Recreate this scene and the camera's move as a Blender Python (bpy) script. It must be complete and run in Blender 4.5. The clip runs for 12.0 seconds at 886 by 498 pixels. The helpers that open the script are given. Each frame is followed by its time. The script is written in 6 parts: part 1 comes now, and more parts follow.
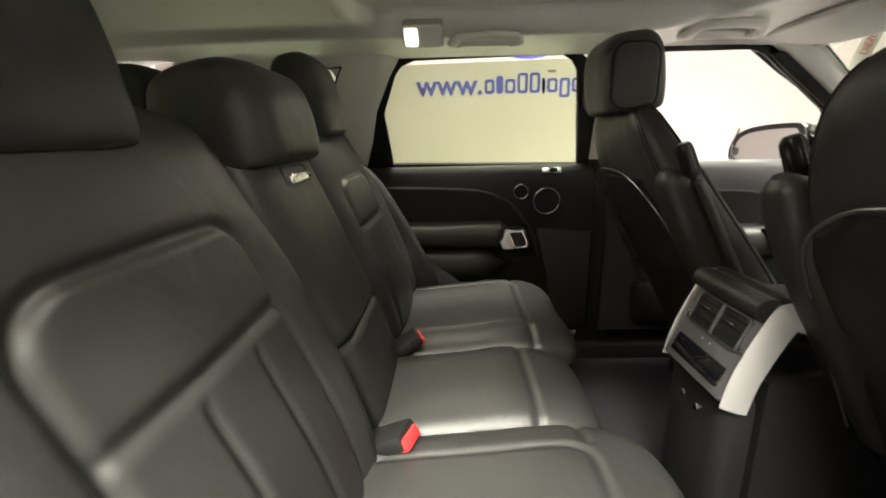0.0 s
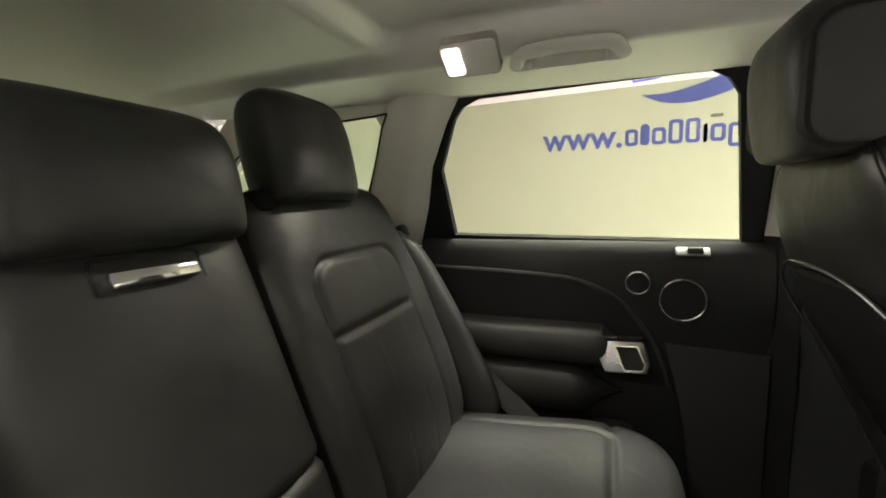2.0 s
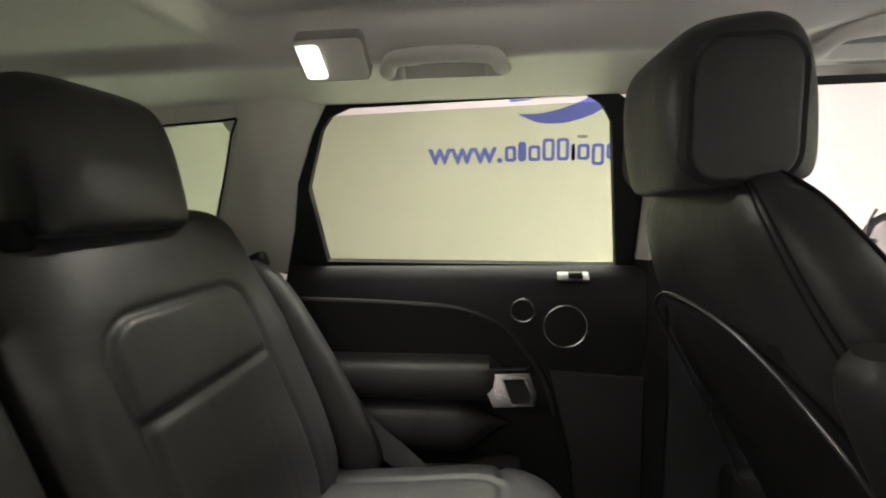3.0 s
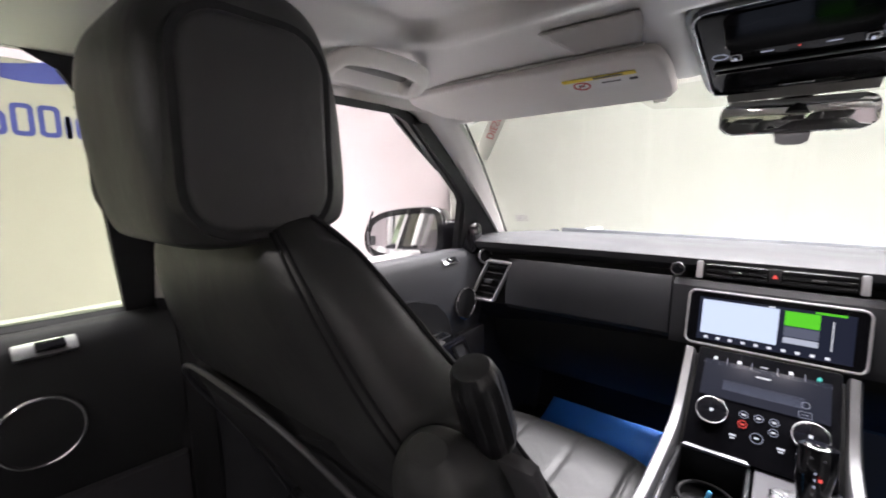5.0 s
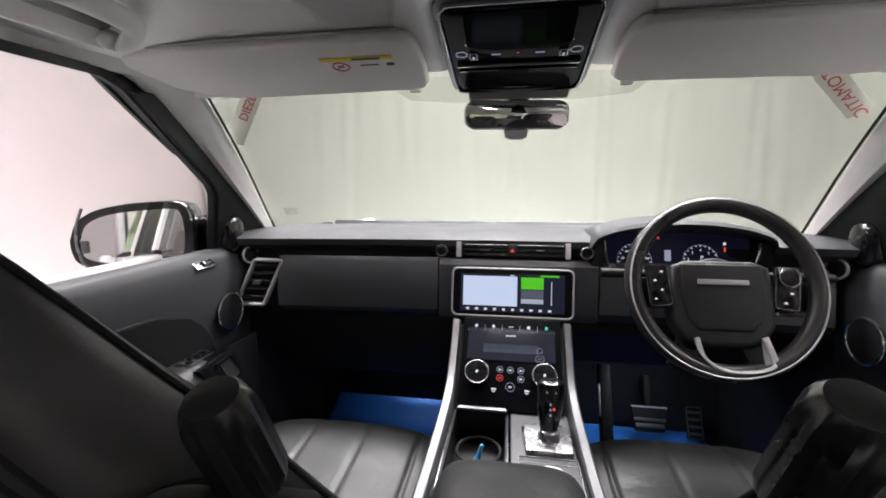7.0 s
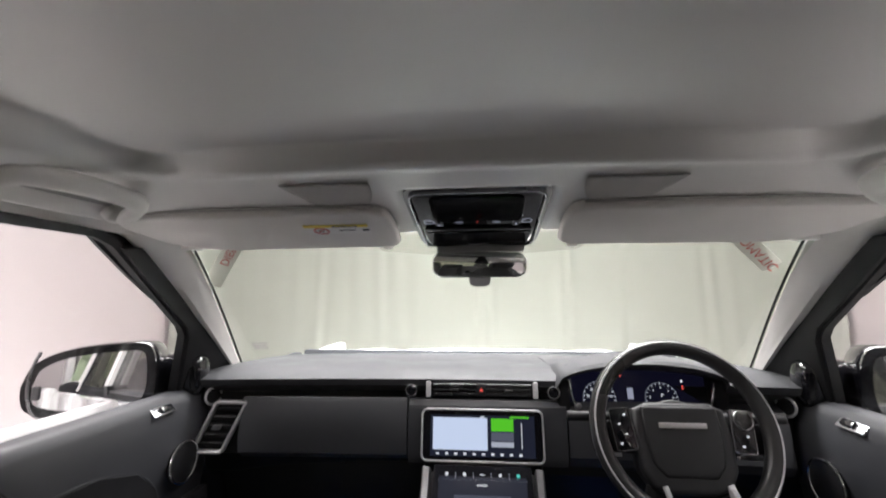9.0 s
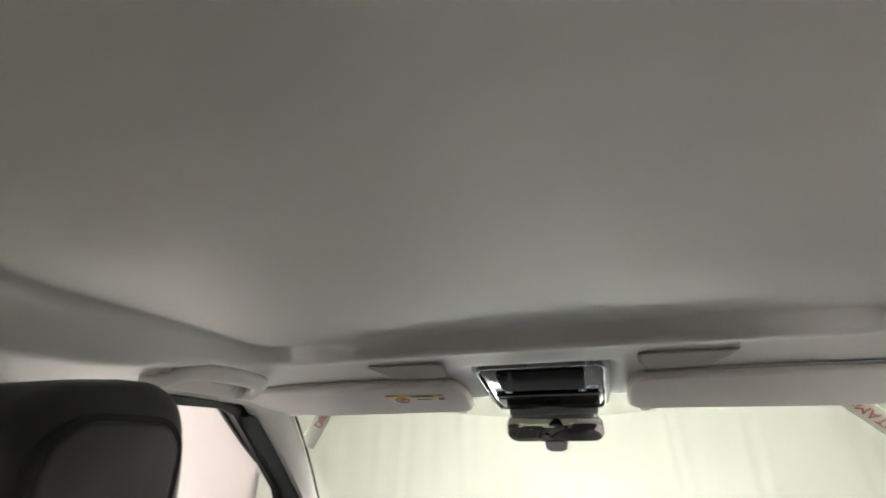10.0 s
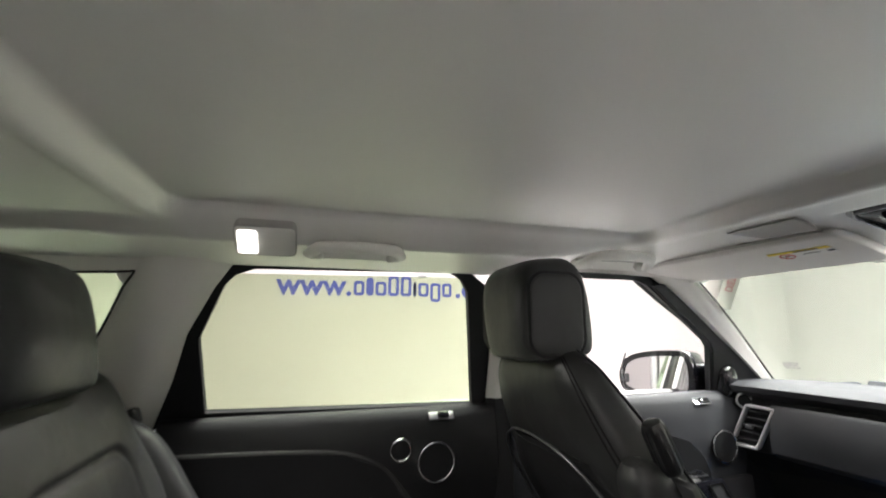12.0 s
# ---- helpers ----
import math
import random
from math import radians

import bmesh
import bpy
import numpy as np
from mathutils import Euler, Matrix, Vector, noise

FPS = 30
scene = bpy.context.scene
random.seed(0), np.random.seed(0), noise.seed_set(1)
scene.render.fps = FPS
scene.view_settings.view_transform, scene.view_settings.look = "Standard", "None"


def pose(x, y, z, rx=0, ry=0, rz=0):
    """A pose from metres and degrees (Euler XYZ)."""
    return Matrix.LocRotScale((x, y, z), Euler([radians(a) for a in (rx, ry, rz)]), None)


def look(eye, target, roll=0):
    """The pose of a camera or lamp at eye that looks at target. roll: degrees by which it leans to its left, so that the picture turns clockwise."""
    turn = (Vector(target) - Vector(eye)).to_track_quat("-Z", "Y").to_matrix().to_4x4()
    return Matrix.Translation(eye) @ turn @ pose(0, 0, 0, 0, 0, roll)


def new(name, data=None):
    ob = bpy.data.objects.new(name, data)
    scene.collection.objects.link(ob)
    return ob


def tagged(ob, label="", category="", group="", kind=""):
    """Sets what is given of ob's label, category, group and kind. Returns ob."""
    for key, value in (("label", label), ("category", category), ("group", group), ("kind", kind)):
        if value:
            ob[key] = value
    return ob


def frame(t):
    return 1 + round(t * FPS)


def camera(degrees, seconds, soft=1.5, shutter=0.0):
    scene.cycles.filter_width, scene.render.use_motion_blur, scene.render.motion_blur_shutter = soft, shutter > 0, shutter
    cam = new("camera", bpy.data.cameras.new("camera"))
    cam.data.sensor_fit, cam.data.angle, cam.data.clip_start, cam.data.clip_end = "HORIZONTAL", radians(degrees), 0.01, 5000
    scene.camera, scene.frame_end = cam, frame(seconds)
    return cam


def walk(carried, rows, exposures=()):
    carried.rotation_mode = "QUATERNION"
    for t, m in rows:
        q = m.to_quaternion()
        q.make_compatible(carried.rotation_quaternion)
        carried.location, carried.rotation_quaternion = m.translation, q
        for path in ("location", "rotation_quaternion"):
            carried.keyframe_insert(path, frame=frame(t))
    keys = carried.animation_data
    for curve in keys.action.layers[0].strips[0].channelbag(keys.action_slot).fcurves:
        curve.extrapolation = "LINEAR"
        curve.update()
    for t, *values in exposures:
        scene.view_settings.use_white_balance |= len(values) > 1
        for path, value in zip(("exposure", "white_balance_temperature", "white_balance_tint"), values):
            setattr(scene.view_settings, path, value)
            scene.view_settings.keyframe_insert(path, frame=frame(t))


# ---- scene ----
cam = camera(93.1, 12.0, soft=1.8, shutter=0.2)
PATH = [
    (0, (0.745, 0.158, 1.309), (-1.189, 0.122, 0.801), -1.3),
    (0.5, (0.643, 0.257, 1.327), (-1.257, -0.17, 0.868), -1.6),
    (1, (0.499, 0.33, 1.323), (-1.353, -0.325, 0.95), -1.6),
    (1.5, (0.386, 0.327, 1.319), (-1.449, -0.415, 1.029), -1.4),
    (2, (0.297, 0.325, 1.319), (-1.56, -0.378, 1.085), -1.3),
    (2.5, (0.229, 0.323, 1.327), (-1.691, -0.2, 1.124), -1.3),
    (2.7, (0.211, 0.321, 1.335), (-1.735, -0.094, 1.135), -1.2),
    (4.3, (0.029, 0.396, 1.395), (-1.675, 1.407, 1.128), -0.6),
    (4.5, (0.028, 0.402, 1.397), (-1.572, 1.571, 1.122), -1.0),
    (5, (0.005, 0.432, 1.398), (-1.246, 1.965, 1.106), -0.3),
    (5.5, (0.003, 0.468, 1.396), (-0.908, 2.22, 1.077), -0.2),
    (6, (0.002, 0.47, 1.39), (-0.646, 2.334, 1.064), -0.1),
    (6.5, (-0.001, 0.471, 1.385), (-0.451, 2.391, 1.05), -0.2),
    (6.7, (-0.004, 0.473, 1.383), (-0.391, 2.408, 1.055), -0.2),
    (8.3, (-0.009, 0.487, 1.387), (-0.195, 2.465, 1.159), -0.4),
    (8.5, (-0.006, 0.481, 1.402), (-0.182, 2.467, 1.252), -0.2),
    (9, (0.009, 0.429, 1.45), (-0.18, 2.408, 1.664), -0.3),
    (9.3, (0.028, 0.38, 1.47), (-0.218, 2.309, 1.937), -0.7),
    (9.5, (0.035, 0.377, 1.477), (-0.24, 2.267, 2.071), -0.5),
    (10, (0.056, 0.318, 1.492), (-0.466, 2.063, 2.318), -0.2),
    (10.5, (0.073, 0.254, 1.503), (-0.882, 1.786, 2.364), 0.3),
    (11, (0.142, 0.240, 1.510), (-1.300, 1.370, 2.320), 0.6),
    (11.5, (0.216, 0.203, 1.478), (-1.487, 1.039, 2.11), 0.0),
    (12, (0.357, 0.191, 1.414), (-1.526, 0.756, 1.784), -0.0),
]
walk(cam, [(t, look(eye, target, roll)) for t, eye, target, roll in PATH], [(0, 0.36, 7200, 4), (1, 0.58, 7250, 4), (2, 0.56, 7050, 4), (2.7, 0.38, 6850, 6), (4.5, 0.28, 6150, 15), (5.5, 0.20, 6350, 18), (6.5, -0.06, 6300, 16), (8.5, -0.13, 6300, 12), (9.5, 0.0, 6350, 14), (10, 0.22, 6600, 7), (10.5, 0.40, 6700, 2), (11, 0.40, 6550, 4), (12, 0.56, 6300, 7)])

# ---- light: a closed photo studio with unseen lamps added under its ceiling ----
world = bpy.data.worlds.new("studio_world")
scene.world = world
world.use_nodes = True
world.node_tree.nodes["Background"].inputs[0].default_value = (0.9, 0.95, 1.0, 1)
world.node_tree.nodes["Background"].inputs[1].default_value = 0.02


def area_lamp(name, eye, target, sx, sy, watts, colour=(1, 1, 1), spread=180):
    d = bpy.data.lights.new(name, "AREA")
    d.shape, d.size, d.size_y, d.energy, d.color, d.spread = "RECTANGLE", sx, sy, watts, colour, radians(spread)
    ob = new(name, d)
    ob.matrix_world = look(eye, target)
    return ob


# added, unseen lamps: along both sides, before and behind the car, one over the bonnet
for sx in (-1, 1):
    area_lamp("studio_panel_lamp", (sx * 1.62, 1.15, 3.30), (sx * 1.62, 1.151, 0), 0.7, 3.4, 108, (1.0, 0.965, 0.93), 115)
    # added: brightens the floor beside the walls for bounce onto the headlining
    area_lamp("studio_panel_lamp", (sx * 2.45, 1.75, 3.30), (sx * 2.45, 1.751, 0), 0.5, 1.8, 40, (1.0, 0.955, 0.92), 32)
area_lamp("studio_panel_lamp", (0, 2.65, 3.30), (0, 2.651, 0), 2.4, 0.7, 170, (1.0, 0.98, 0.95), 100)
# added beam through the open door, aimed at the rear cushions
area_lamp("studio_panel_lamp", (2.30, -0.05, 3.30), (0.45, 0.05, 0.9), 0.6, 1.0, 50, (1.0, 0.985, 0.92), 46)
area_lamp("studio_panel_lamp", (0, -3.4, 3.30), (0, -3.399, 0), 4.0, 0.6, 48, (1.0, 0.98, 0.94), 120)
# added narrow beam on the bonnet, to bounce light onto the headlining
area_lamp("studio_panel_lamp", (0, 2.80, 3.28), (0, 2.801, 0), 1.2, 0.4, 860, (1.0, 0.97, 0.93), 34)
# the car's own lit footwell and roof lamps, and an added front fill
for sx in (-1, 1):
    area_lamp("footwell_lamp_light", (sx * 0.42, 1.71, 0.84), (sx * 0.42, 1.88, 0.45), 0.06, 0.03, 0.9 if sx < 0 else 0.32, (0.80, 0.91, 1.0))
    area_lamp("roof_lamp_light", (sx * 0.445, 0.066, 1.552), (sx * 0.24, 0.26, 0.9), 0.03, 0.045, 1.1, (1.0, 0.94, 0.86), 125)
    # added fill over the front cushions; the overhead console has no lit lamp
    area_lamp("map_lamp_light", (sx * 0.05, 1.24, 1.548), (sx * 0.16, 1.12, 0.8), 0.04, 0.03, 0.6, (1.0, 0.94, 0.88))


# ---- materials ----
def material(name, colour, rough=0.5, metal=0.0, grain=0.0, scale=400.0, vary=0.12, vary_scale=6.0, coat=0.0, voronoi=False, spec=0.5, wrinkle=0.0):
    m = bpy.data.materials.new(name)
    m.use_nodes = True
    nt = m.node_tree
    b = nt.nodes["Principled BSDF"]
    b.inputs["Roughness"].default_value, b.inputs["Metallic"].default_value = rough, metal
    b.inputs["Coat Weight"].default_value = coat
    b.inputs["Specular IOR Level"].default_value = spec
    co = nt.nodes.new("ShaderNodeTexCoord")
    n = nt.nodes.new("ShaderNodeTexNoise")
    n.inputs["Scale"].default_value, n.inputs["Detail"].default_value = vary_scale, 6
    nt.links.new(co.outputs["Object"], n.inputs["Vector"])
    r = nt.nodes.new("ShaderNodeMapRange")
    r.inputs["From Min"].default_value, r.inputs["From Max"].default_value = 0.25, 0.75
    r.inputs["To Min"].default_value, r.inputs["To Max"].default_value = 1 - vary, 1 + vary
    nt.links.new(n.outputs["Fac"], r.inputs["Value"])
    mix = nt.nodes.new("ShaderNodeVectorMath")
    mix.operation = "SCALE"
    mix.inputs[0].default_value = colour
    nt.links.new(r.outputs[0], mix.inputs["Scale"])
    nt.links.new(mix.outputs[0], b.inputs["Base Color"])
    rr = nt.nodes.new("ShaderNodeMapRange")
    rr.inputs["From Min"].default_value, rr.inputs["From Max"].default_value = 0.25, 0.75
    rr.inputs["To Min"].default_value, rr.inputs["To Max"].default_value = max(0.02, rough * 0.8), min(1, rough * 1.2)
    nt.links.new(n.outputs["Fac"], rr.inputs["Value"])
    nt.links.new(rr.outputs[0], b.inputs["Roughness"])
    if grain:
        g = nt.nodes.new("ShaderNodeTexVoronoi" if voronoi else "ShaderNodeTexNoise")
        g.inputs["Scale"].default_value = scale
        nt.links.new(co.outputs["Object"], g.inputs["Vector"])
        bump = nt.nodes.new("ShaderNodeBump")
        bump.inputs["Strength"].default_value, bump.inputs["Distance"].default_value = grain, 0.001
        nt.links.new(g.outputs[0], bump.inputs["Height"])
        nt.links.new(bump.outputs[0], b.inputs["Normal"])
        if wrinkle:
            wv = nt.nodes.new("ShaderNodeTexNoise")
            wv.inputs["Scale"].default_value, wv.inputs["Detail"].default_value, wv.inputs["Distortion"].default_value = 12, 4, 0.4
            nt.links.new(co.outputs["Object"], wv.inputs["Vector"])
            big = nt.nodes.new("ShaderNodeBump")
            big.inputs["Strength"].default_value, big.inputs["Distance"].default_value = wrinkle, 0.02
            nt.links.new(wv.outputs[0], big.inputs["Height"])
            nt.links.new(big.outputs[0], bump.inputs["Normal"])
    return m


def glowing(name, colour, strength, rough=0.15):
    m = material(name, (0.01, 0.01, 0.01), rough, vary=0.02, spec=0.12)
    b = m.node_tree.nodes["Principled BSDF"]
    b.inputs["Emission Color"].default_value = (*colour, 1)
    b.inputs["Emission Strength"].default_value = strength
    return m


def pane_material(name, tint, gloss=1.0):
    m = bpy.data.materials.new(name)
    m.use_nodes = True
    nt = m.node_tree
    nt.nodes.clear()
    out = nt.nodes.new("ShaderNodeOutputMaterial")
    tr, gl = nt.nodes.new("ShaderNodeBsdfTransparent"), nt.nodes.new("ShaderNodeBsdfGlossy")
    tr.inputs[0].default_value = (*tint, 1)
    gl.inputs["Roughness"].default_value = 0.01
    lw = nt.nodes.new("ShaderNodeLayerWeight")
    power = nt.nodes.new("ShaderNodeMath")
    power.operation = "POWER"
    power.inputs[1].default_value = 5.0
    mul = nt.nodes.new("ShaderNodeMath")
    mul.operation = "MULTIPLY_ADD"
    mul.inputs[1].default_value, mul.inputs[2].default_value = 0.6 * gloss, 0.02 * gloss
    nt.links.new(lw.outputs["Facing"], power.inputs[0])
    mix = nt.nodes.new("ShaderNodeMixShader")
    nt.links.new(power.outputs[0], mul.inputs[0])
    nt.links.new(mul.outputs[0], mix.inputs[0])
    nt.links.new(tr.outputs[0], mix.inputs[1])
    nt.links.new(gl.outputs[0], mix.inputs[2])
    nt.links.new(mix.outputs[0], out.inputs[0])
    return m


LEATHER = material("black_leather", (0.0235, 0.0238, 0.0238), 0.44, grain=0.14, scale=1300, voronoi=True, vary=0.2, vary_scale=9, wrinkle=0.17, spec=0.45)
RIM_LEATHER = material("smooth_rim_leather", (0.022, 0.022, 0.022), 0.30, grain=0.08, scale=1300, voronoi=True, vary=0.12)
DASH_TOP = material("soft_dash_skin", (0.040, 0.041, 0.044), 0.62, spec=0.35, grain=0.2, scale=900, voronoi=True)
DASH_MID = material("soft_dash_panel", (0.034, 0.035, 0.039), 0.48, grain=0.12, scale=900, voronoi=True)
PLASTIC = material("black_plastic", (0.011, 0.011, 0.012), 0.55, grain=0.3, scale=900, voronoi=True, spec=0.3)
CARPET_PANEL = material("grey_carpet_panel", (0.024, 0.023, 0.026), 0.95, spec=0.25, grain=0.8, scale=700)
RUBBER = material("matt_black_rubber", (0.009, 0.009, 0.010), 0.7, grain=0.2, scale=500, spec=0.3)
PALE_SATIN = material("pale_satin_aluminium", (0.50, 0.50, 0.51), 0.42, metal=0.45, grain=0.08, scale=300, vary=0.05)
RAIL_METAL = material("brushed_rail_aluminium", (0.17, 0.17, 0.175), 0.46, metal=0.85, grain=0.12, scale=300, vary=0.06)
DARK_LENS = material("dark_roof_lens", (0.004, 0.004, 0.005), 0.09, vary=0.1, spec=0.04)
GREY_PANEL = material("dark_grey_satin", (0.075, 0.075, 0.08), 0.4, grain=0.1, scale=500, vary=0.08)
GLOSS_BLACK = material("piano_black", (0.006, 0.006, 0.008), 0.08, vary=0.1, coat=0.6)
SENSOR_GREY = material("grey_moulded_plastic", (0.24, 0.24, 0.235), 0.45, grain=0.1, scale=700, vary=0.08)
CARPET = material("dark_carpet", (0.014, 0.014, 0.020), 0.95, grain=1.0, scale=500)
LINING = material("woven_headlining", (0.64, 0.62, 0.60), 0.53, grain=0.12, scale=1500, vary=0.05, vary_scale=3, spec=1.0)
LINING.node_tree.nodes["Principled BSDF"].inputs["IOR"].default_value = 2.1
TRIM = material("pale_pillar_plastic", (0.74, 0.72, 0.695), 0.6, grain=0.2, scale=900, vary=0.04)
VISOR = material("visor_cloth", (0.70, 0.675, 0.65), 0.85, grain=0.3, scale=1200, vary=0.05)
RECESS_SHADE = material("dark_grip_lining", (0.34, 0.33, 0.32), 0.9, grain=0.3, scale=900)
# cloth of the roof patches; also paints shadow lines at visors and lamps
GREY_PATCH = material("grey_microphone_cloth", (0.42, 0.405, 0.39), 0.95, grain=0.6, scale=900)
CHROME = material("bright_chrome", (0.80, 0.80, 0.81), 0.12, metal=1.0, vary=0.04)
SATIN = material("satin_aluminium", (0.34, 0.34, 0.355), 0.27, metal=1.0, grain=0.1, scale=300, vary=0.05)
MIRROR = material("mirror_silver", (0.85, 0.86, 0.87), 0.01, metal=1.0, vary=0.01)
PAINT = material("white_car_paint", (0.78, 0.78, 0.77), 0.25, coat=1.0, vary=0.02)
PAPER_BLUE = material("blue_paper_mat", (0.03, 0.24, 0.85), 0.6, grain=0.3, scale=60, vary=0.06)
RED = material("red_buckle_button", (0.75, 0.035, 0.04), 0.35)
BELT = material("seat_belt_webbing", (0.03, 0.03, 0.032), 0.7, grain=0.5, scale=600)
WALL_PAINT = material("studio_wall_white", (0.57, 0.525, 0.527), 0.9, grain=0.05, scale=40, vary=0.02, vary_scale=1.5)
CURTAIN = material("cream_curtain", (0.43, 0.44, 0.405), 0.9, grain=0.3, scale=200, vary=0.05, vary_scale=2)
STUDIO_FLOOR = material("studio_floor_grey", (0.80, 0.78, 0.76), 0.45, grain=0.1, scale=50)
BLUE_LETTER = material("blue_vinyl", (0.075, 0.085, 0.42), 0.5, vary=0.03)
YELLOW = material("yellow_label", (0.80, 0.62, 0.05), 0.6, vary=0.03)
WHITE_LABEL = material("white_label", (0.72, 0.70, 0.68), 0.6, vary=0.03)
BLACK_PRINT = material("black_print", (0.03, 0.03, 0.03), 0.6)
PAPER = material("white_paper_strip", (0.74, 0.72, 0.68), 0.7, vary=0.05)
RED_PRINT = material("red_print", (0.55, 0.10, 0.10), 0.6)
LAMP_GLOW = glowing("lit_lamp_lens", (1.0, 0.93, 0.85), 2.5)
SCREEN_DARK = glowing("screen_background", (0.02, 0.025, 0.05), 0.5)
SCREEN_MAP = glowing("map_screen", (0.62, 0.72, 0.90), 0.95)
SCREEN_GREEN = glowing("green_tile", (0.10, 0.62, 0.02), 0.9)
SCREEN_GREY = glowing("grey_tile", (0.10, 0.11, 0.15), 0.9)
SCREEN_PALE = glowing("pale_tile", (0.45, 0.48, 0.55), 0.9)
ICON = glowing("white_icon", (0.85, 0.88, 0.92), 0.9)
ICON_RED = glowing("red_icon", (0.9, 0.10, 0.08), 0.9)
ICON_TEAL = glowing("teal_icon", (0.10, 0.70, 0.60), 0.9)
CLUSTER = glowing("instrument_screen", (0.004, 0.004, 0.012), 0.8)
ICON_DIM = glowing("dim_white_icon", (0.32, 0.34, 0.42), 0.9)
HUB = material("dark_wheel_skin", (0.024, 0.024, 0.026), 0.5, grain=0.2, scale=900, voronoi=True, spec=0.4)
KNOB = material("ribbed_knob_plastic", (0.008, 0.008, 0.009), 0.30, grain=0.1, scale=700, vary=0.15)
CREASED_SATIN = material("bright_satin_casting", (0.34, 0.34, 0.35), 0.28, metal=1.0, grain=0.35, scale=90, vary=0.25, vary_scale=60)
GREY_METAL = material("dull_grey_metal", (0.22, 0.22, 0.23), 0.38, metal=0.9, vary=0.05)
BLUE_CORD = material("blue_cord", (0.10, 0.42, 0.75), 0.5)
PANE = pane_material("clear_glass", (0.97, 0.97, 0.97))
PANE_FRONT = pane_material("windscreen_glass", (0.83, 0.885, 0.83), 0.7)
PANE_BAND = pane_material("tinted_band_glass", (0.93, 0.935, 0.925), 0.4)
PANE_QUARTER = pane_material("quarter_glass", (0.82, 0.92, 0.76), 0.5)
PANE_REAR = pane_material("privacy_glass", (0.69, 0.735, 0.625), 0.5)


# ---- mesh helpers ----
def part(name, bm, mat, parent=None, label="", smooth=True):
    me = bpy.data.meshes.new(name)
    bmesh.ops.recalc_face_normals(bm, faces=bm.faces)
    bm.to_mesh(me)
    bm.free()
    me.materials.append(mat)
    if smooth:
        me.polygons.foreach_set("use_smooth", [True] * len(me.polygons))
        me.set_sharp_from_angle(angle=radians(35 if len(me.polygons) < 4000 else 85))
    ob = new(name, me)
    if parent:
        ob.parent = parent
    return tagged(ob, label)


def thing(name, label, category, group="", kind="", at=(0, 0, 0)):
    ob = new(name)
    ob.location = at
    ob.empty_display_size = 0.05
    return tagged(ob, label, category, group, kind)


def rbox(size, bevel=0.01, m=None, segs=2, bm=None):
    bm = bm or bmesh.new()
    r = bmesh.ops.create_cube(bm, size=1)
    vs = r["verts"]
    bmesh.ops.scale(bm, vec=size, verts=vs)
    if bevel:
        es = list({e for v in vs for e in v.link_edges})
        r = bmesh.ops.bevel(bm, geom=es, offset=bevel, segments=segs, profile=0.5, affect="EDGES")
        vs = list({v for f in bm.faces for v in f.verts}) if len(bm.verts) <= 400 else r["verts"]
    if m is not None:
        bmesh.ops.transform(bm, matrix=m, verts=list(bm.verts))
    return bm


def cyl(r1, r2, depth, m=None, n=32, bevel=0.0):
    bm = bmesh.new()
    bmesh.ops.create_cone(bm, cap_ends=True, segments=n, radius1=r1, radius2=r2, depth=depth)
    if bevel:
        es = [e for e in bm.edges if abs(e.verts[0].co.z - e.verts[1].co.z) < 1e-6]
        bmesh.ops.bevel(bm, geom=es, offset=bevel, segments=3, profile=0.5, affect="EDGES")
    if m is not None:
        bm.transform(m)
    return bm


def torus(R, r, m=None, n=48, k=10, squash=1.0):
    bm = bmesh.new()
    rings = []
    for i in range(n):
        a = 2 * math.pi * i / n
        rings.append([bm.verts.new(((R + r * math.cos(2 * math.pi * j / k)) * math.cos(a), (R + r * math.cos(2 * math.pi * j / k)) * math.sin(a), squash * r * math.sin(2 * math.pi * j / k))) for j in range(k)])
    for i in range(n):
        for j in range(k):
            bm.faces.new((rings[i][j], rings[(i + 1) % n][j], rings[(i + 1) % n][(j + 1) % k], rings[i][(j + 1) % k]))
    if m is not None:
        bm.transform(m)
    return bm


def skin(rings, closed=True, caps=True):
    """A mesh over rings of points, one ring after another."""
    bm = bmesh.new()
    vs = [[bm.verts.new(p) for p in ring] for ring in rings]
    n = len(vs[0])
    for a, b in zip(vs, vs[1:]):
        for j in range(n if closed else n - 1):
            k = (j + 1) % n
            bm.faces.new((a[j], a[k], b[k], b[j]))
    if caps and closed:
        bm.faces.new(vs[0][::-1])
        bm.faces.new(vs[-1])
    return bm


def bez(points, n=8):
    """A smooth line through the points (Catmull-Rom)."""
    p = [Vector(q) for q in points]
    p = [2 * p[0] - p[1]] + p + [2 * p[-1] - p[-2]]
    out = []
    for i in range(1, len(p) - 2):
        for k in range(n):
            t = k / n
            a, b, c, d = p[i - 1:i + 3]
            out.append(0.5 * (2 * b + (c - a) * t + (2 * a - 5 * b + 4 * c - d) * t * t + (3 * b - a - 3 * c + d) * t ** 3))
    return out + [p[-2]]


def tube(points, r, k=10, flat=1.0, up=(0, 0, 1), smooth_n=6, taper=None):
    pts = bez(points, smooth_n) if smooth_n else [Vector(p) for p in points]
    rings = []
    for i, p in enumerate(pts):
        d = (pts[min(i + 1, len(pts) - 1)] - pts[max(i - 1, 0)]).normalized()
        s = d.cross(Vector(up)).normalized()
        u = s.cross(d)
        rr = r * (taper(i / (len(pts) - 1)) if taper else 1)
        rings.append([p + rr * (s * math.cos(2 * math.pi * j / k) + u * flat * math.sin(2 * math.pi * j / k)) for j in range(k)])
    return skin(rings)


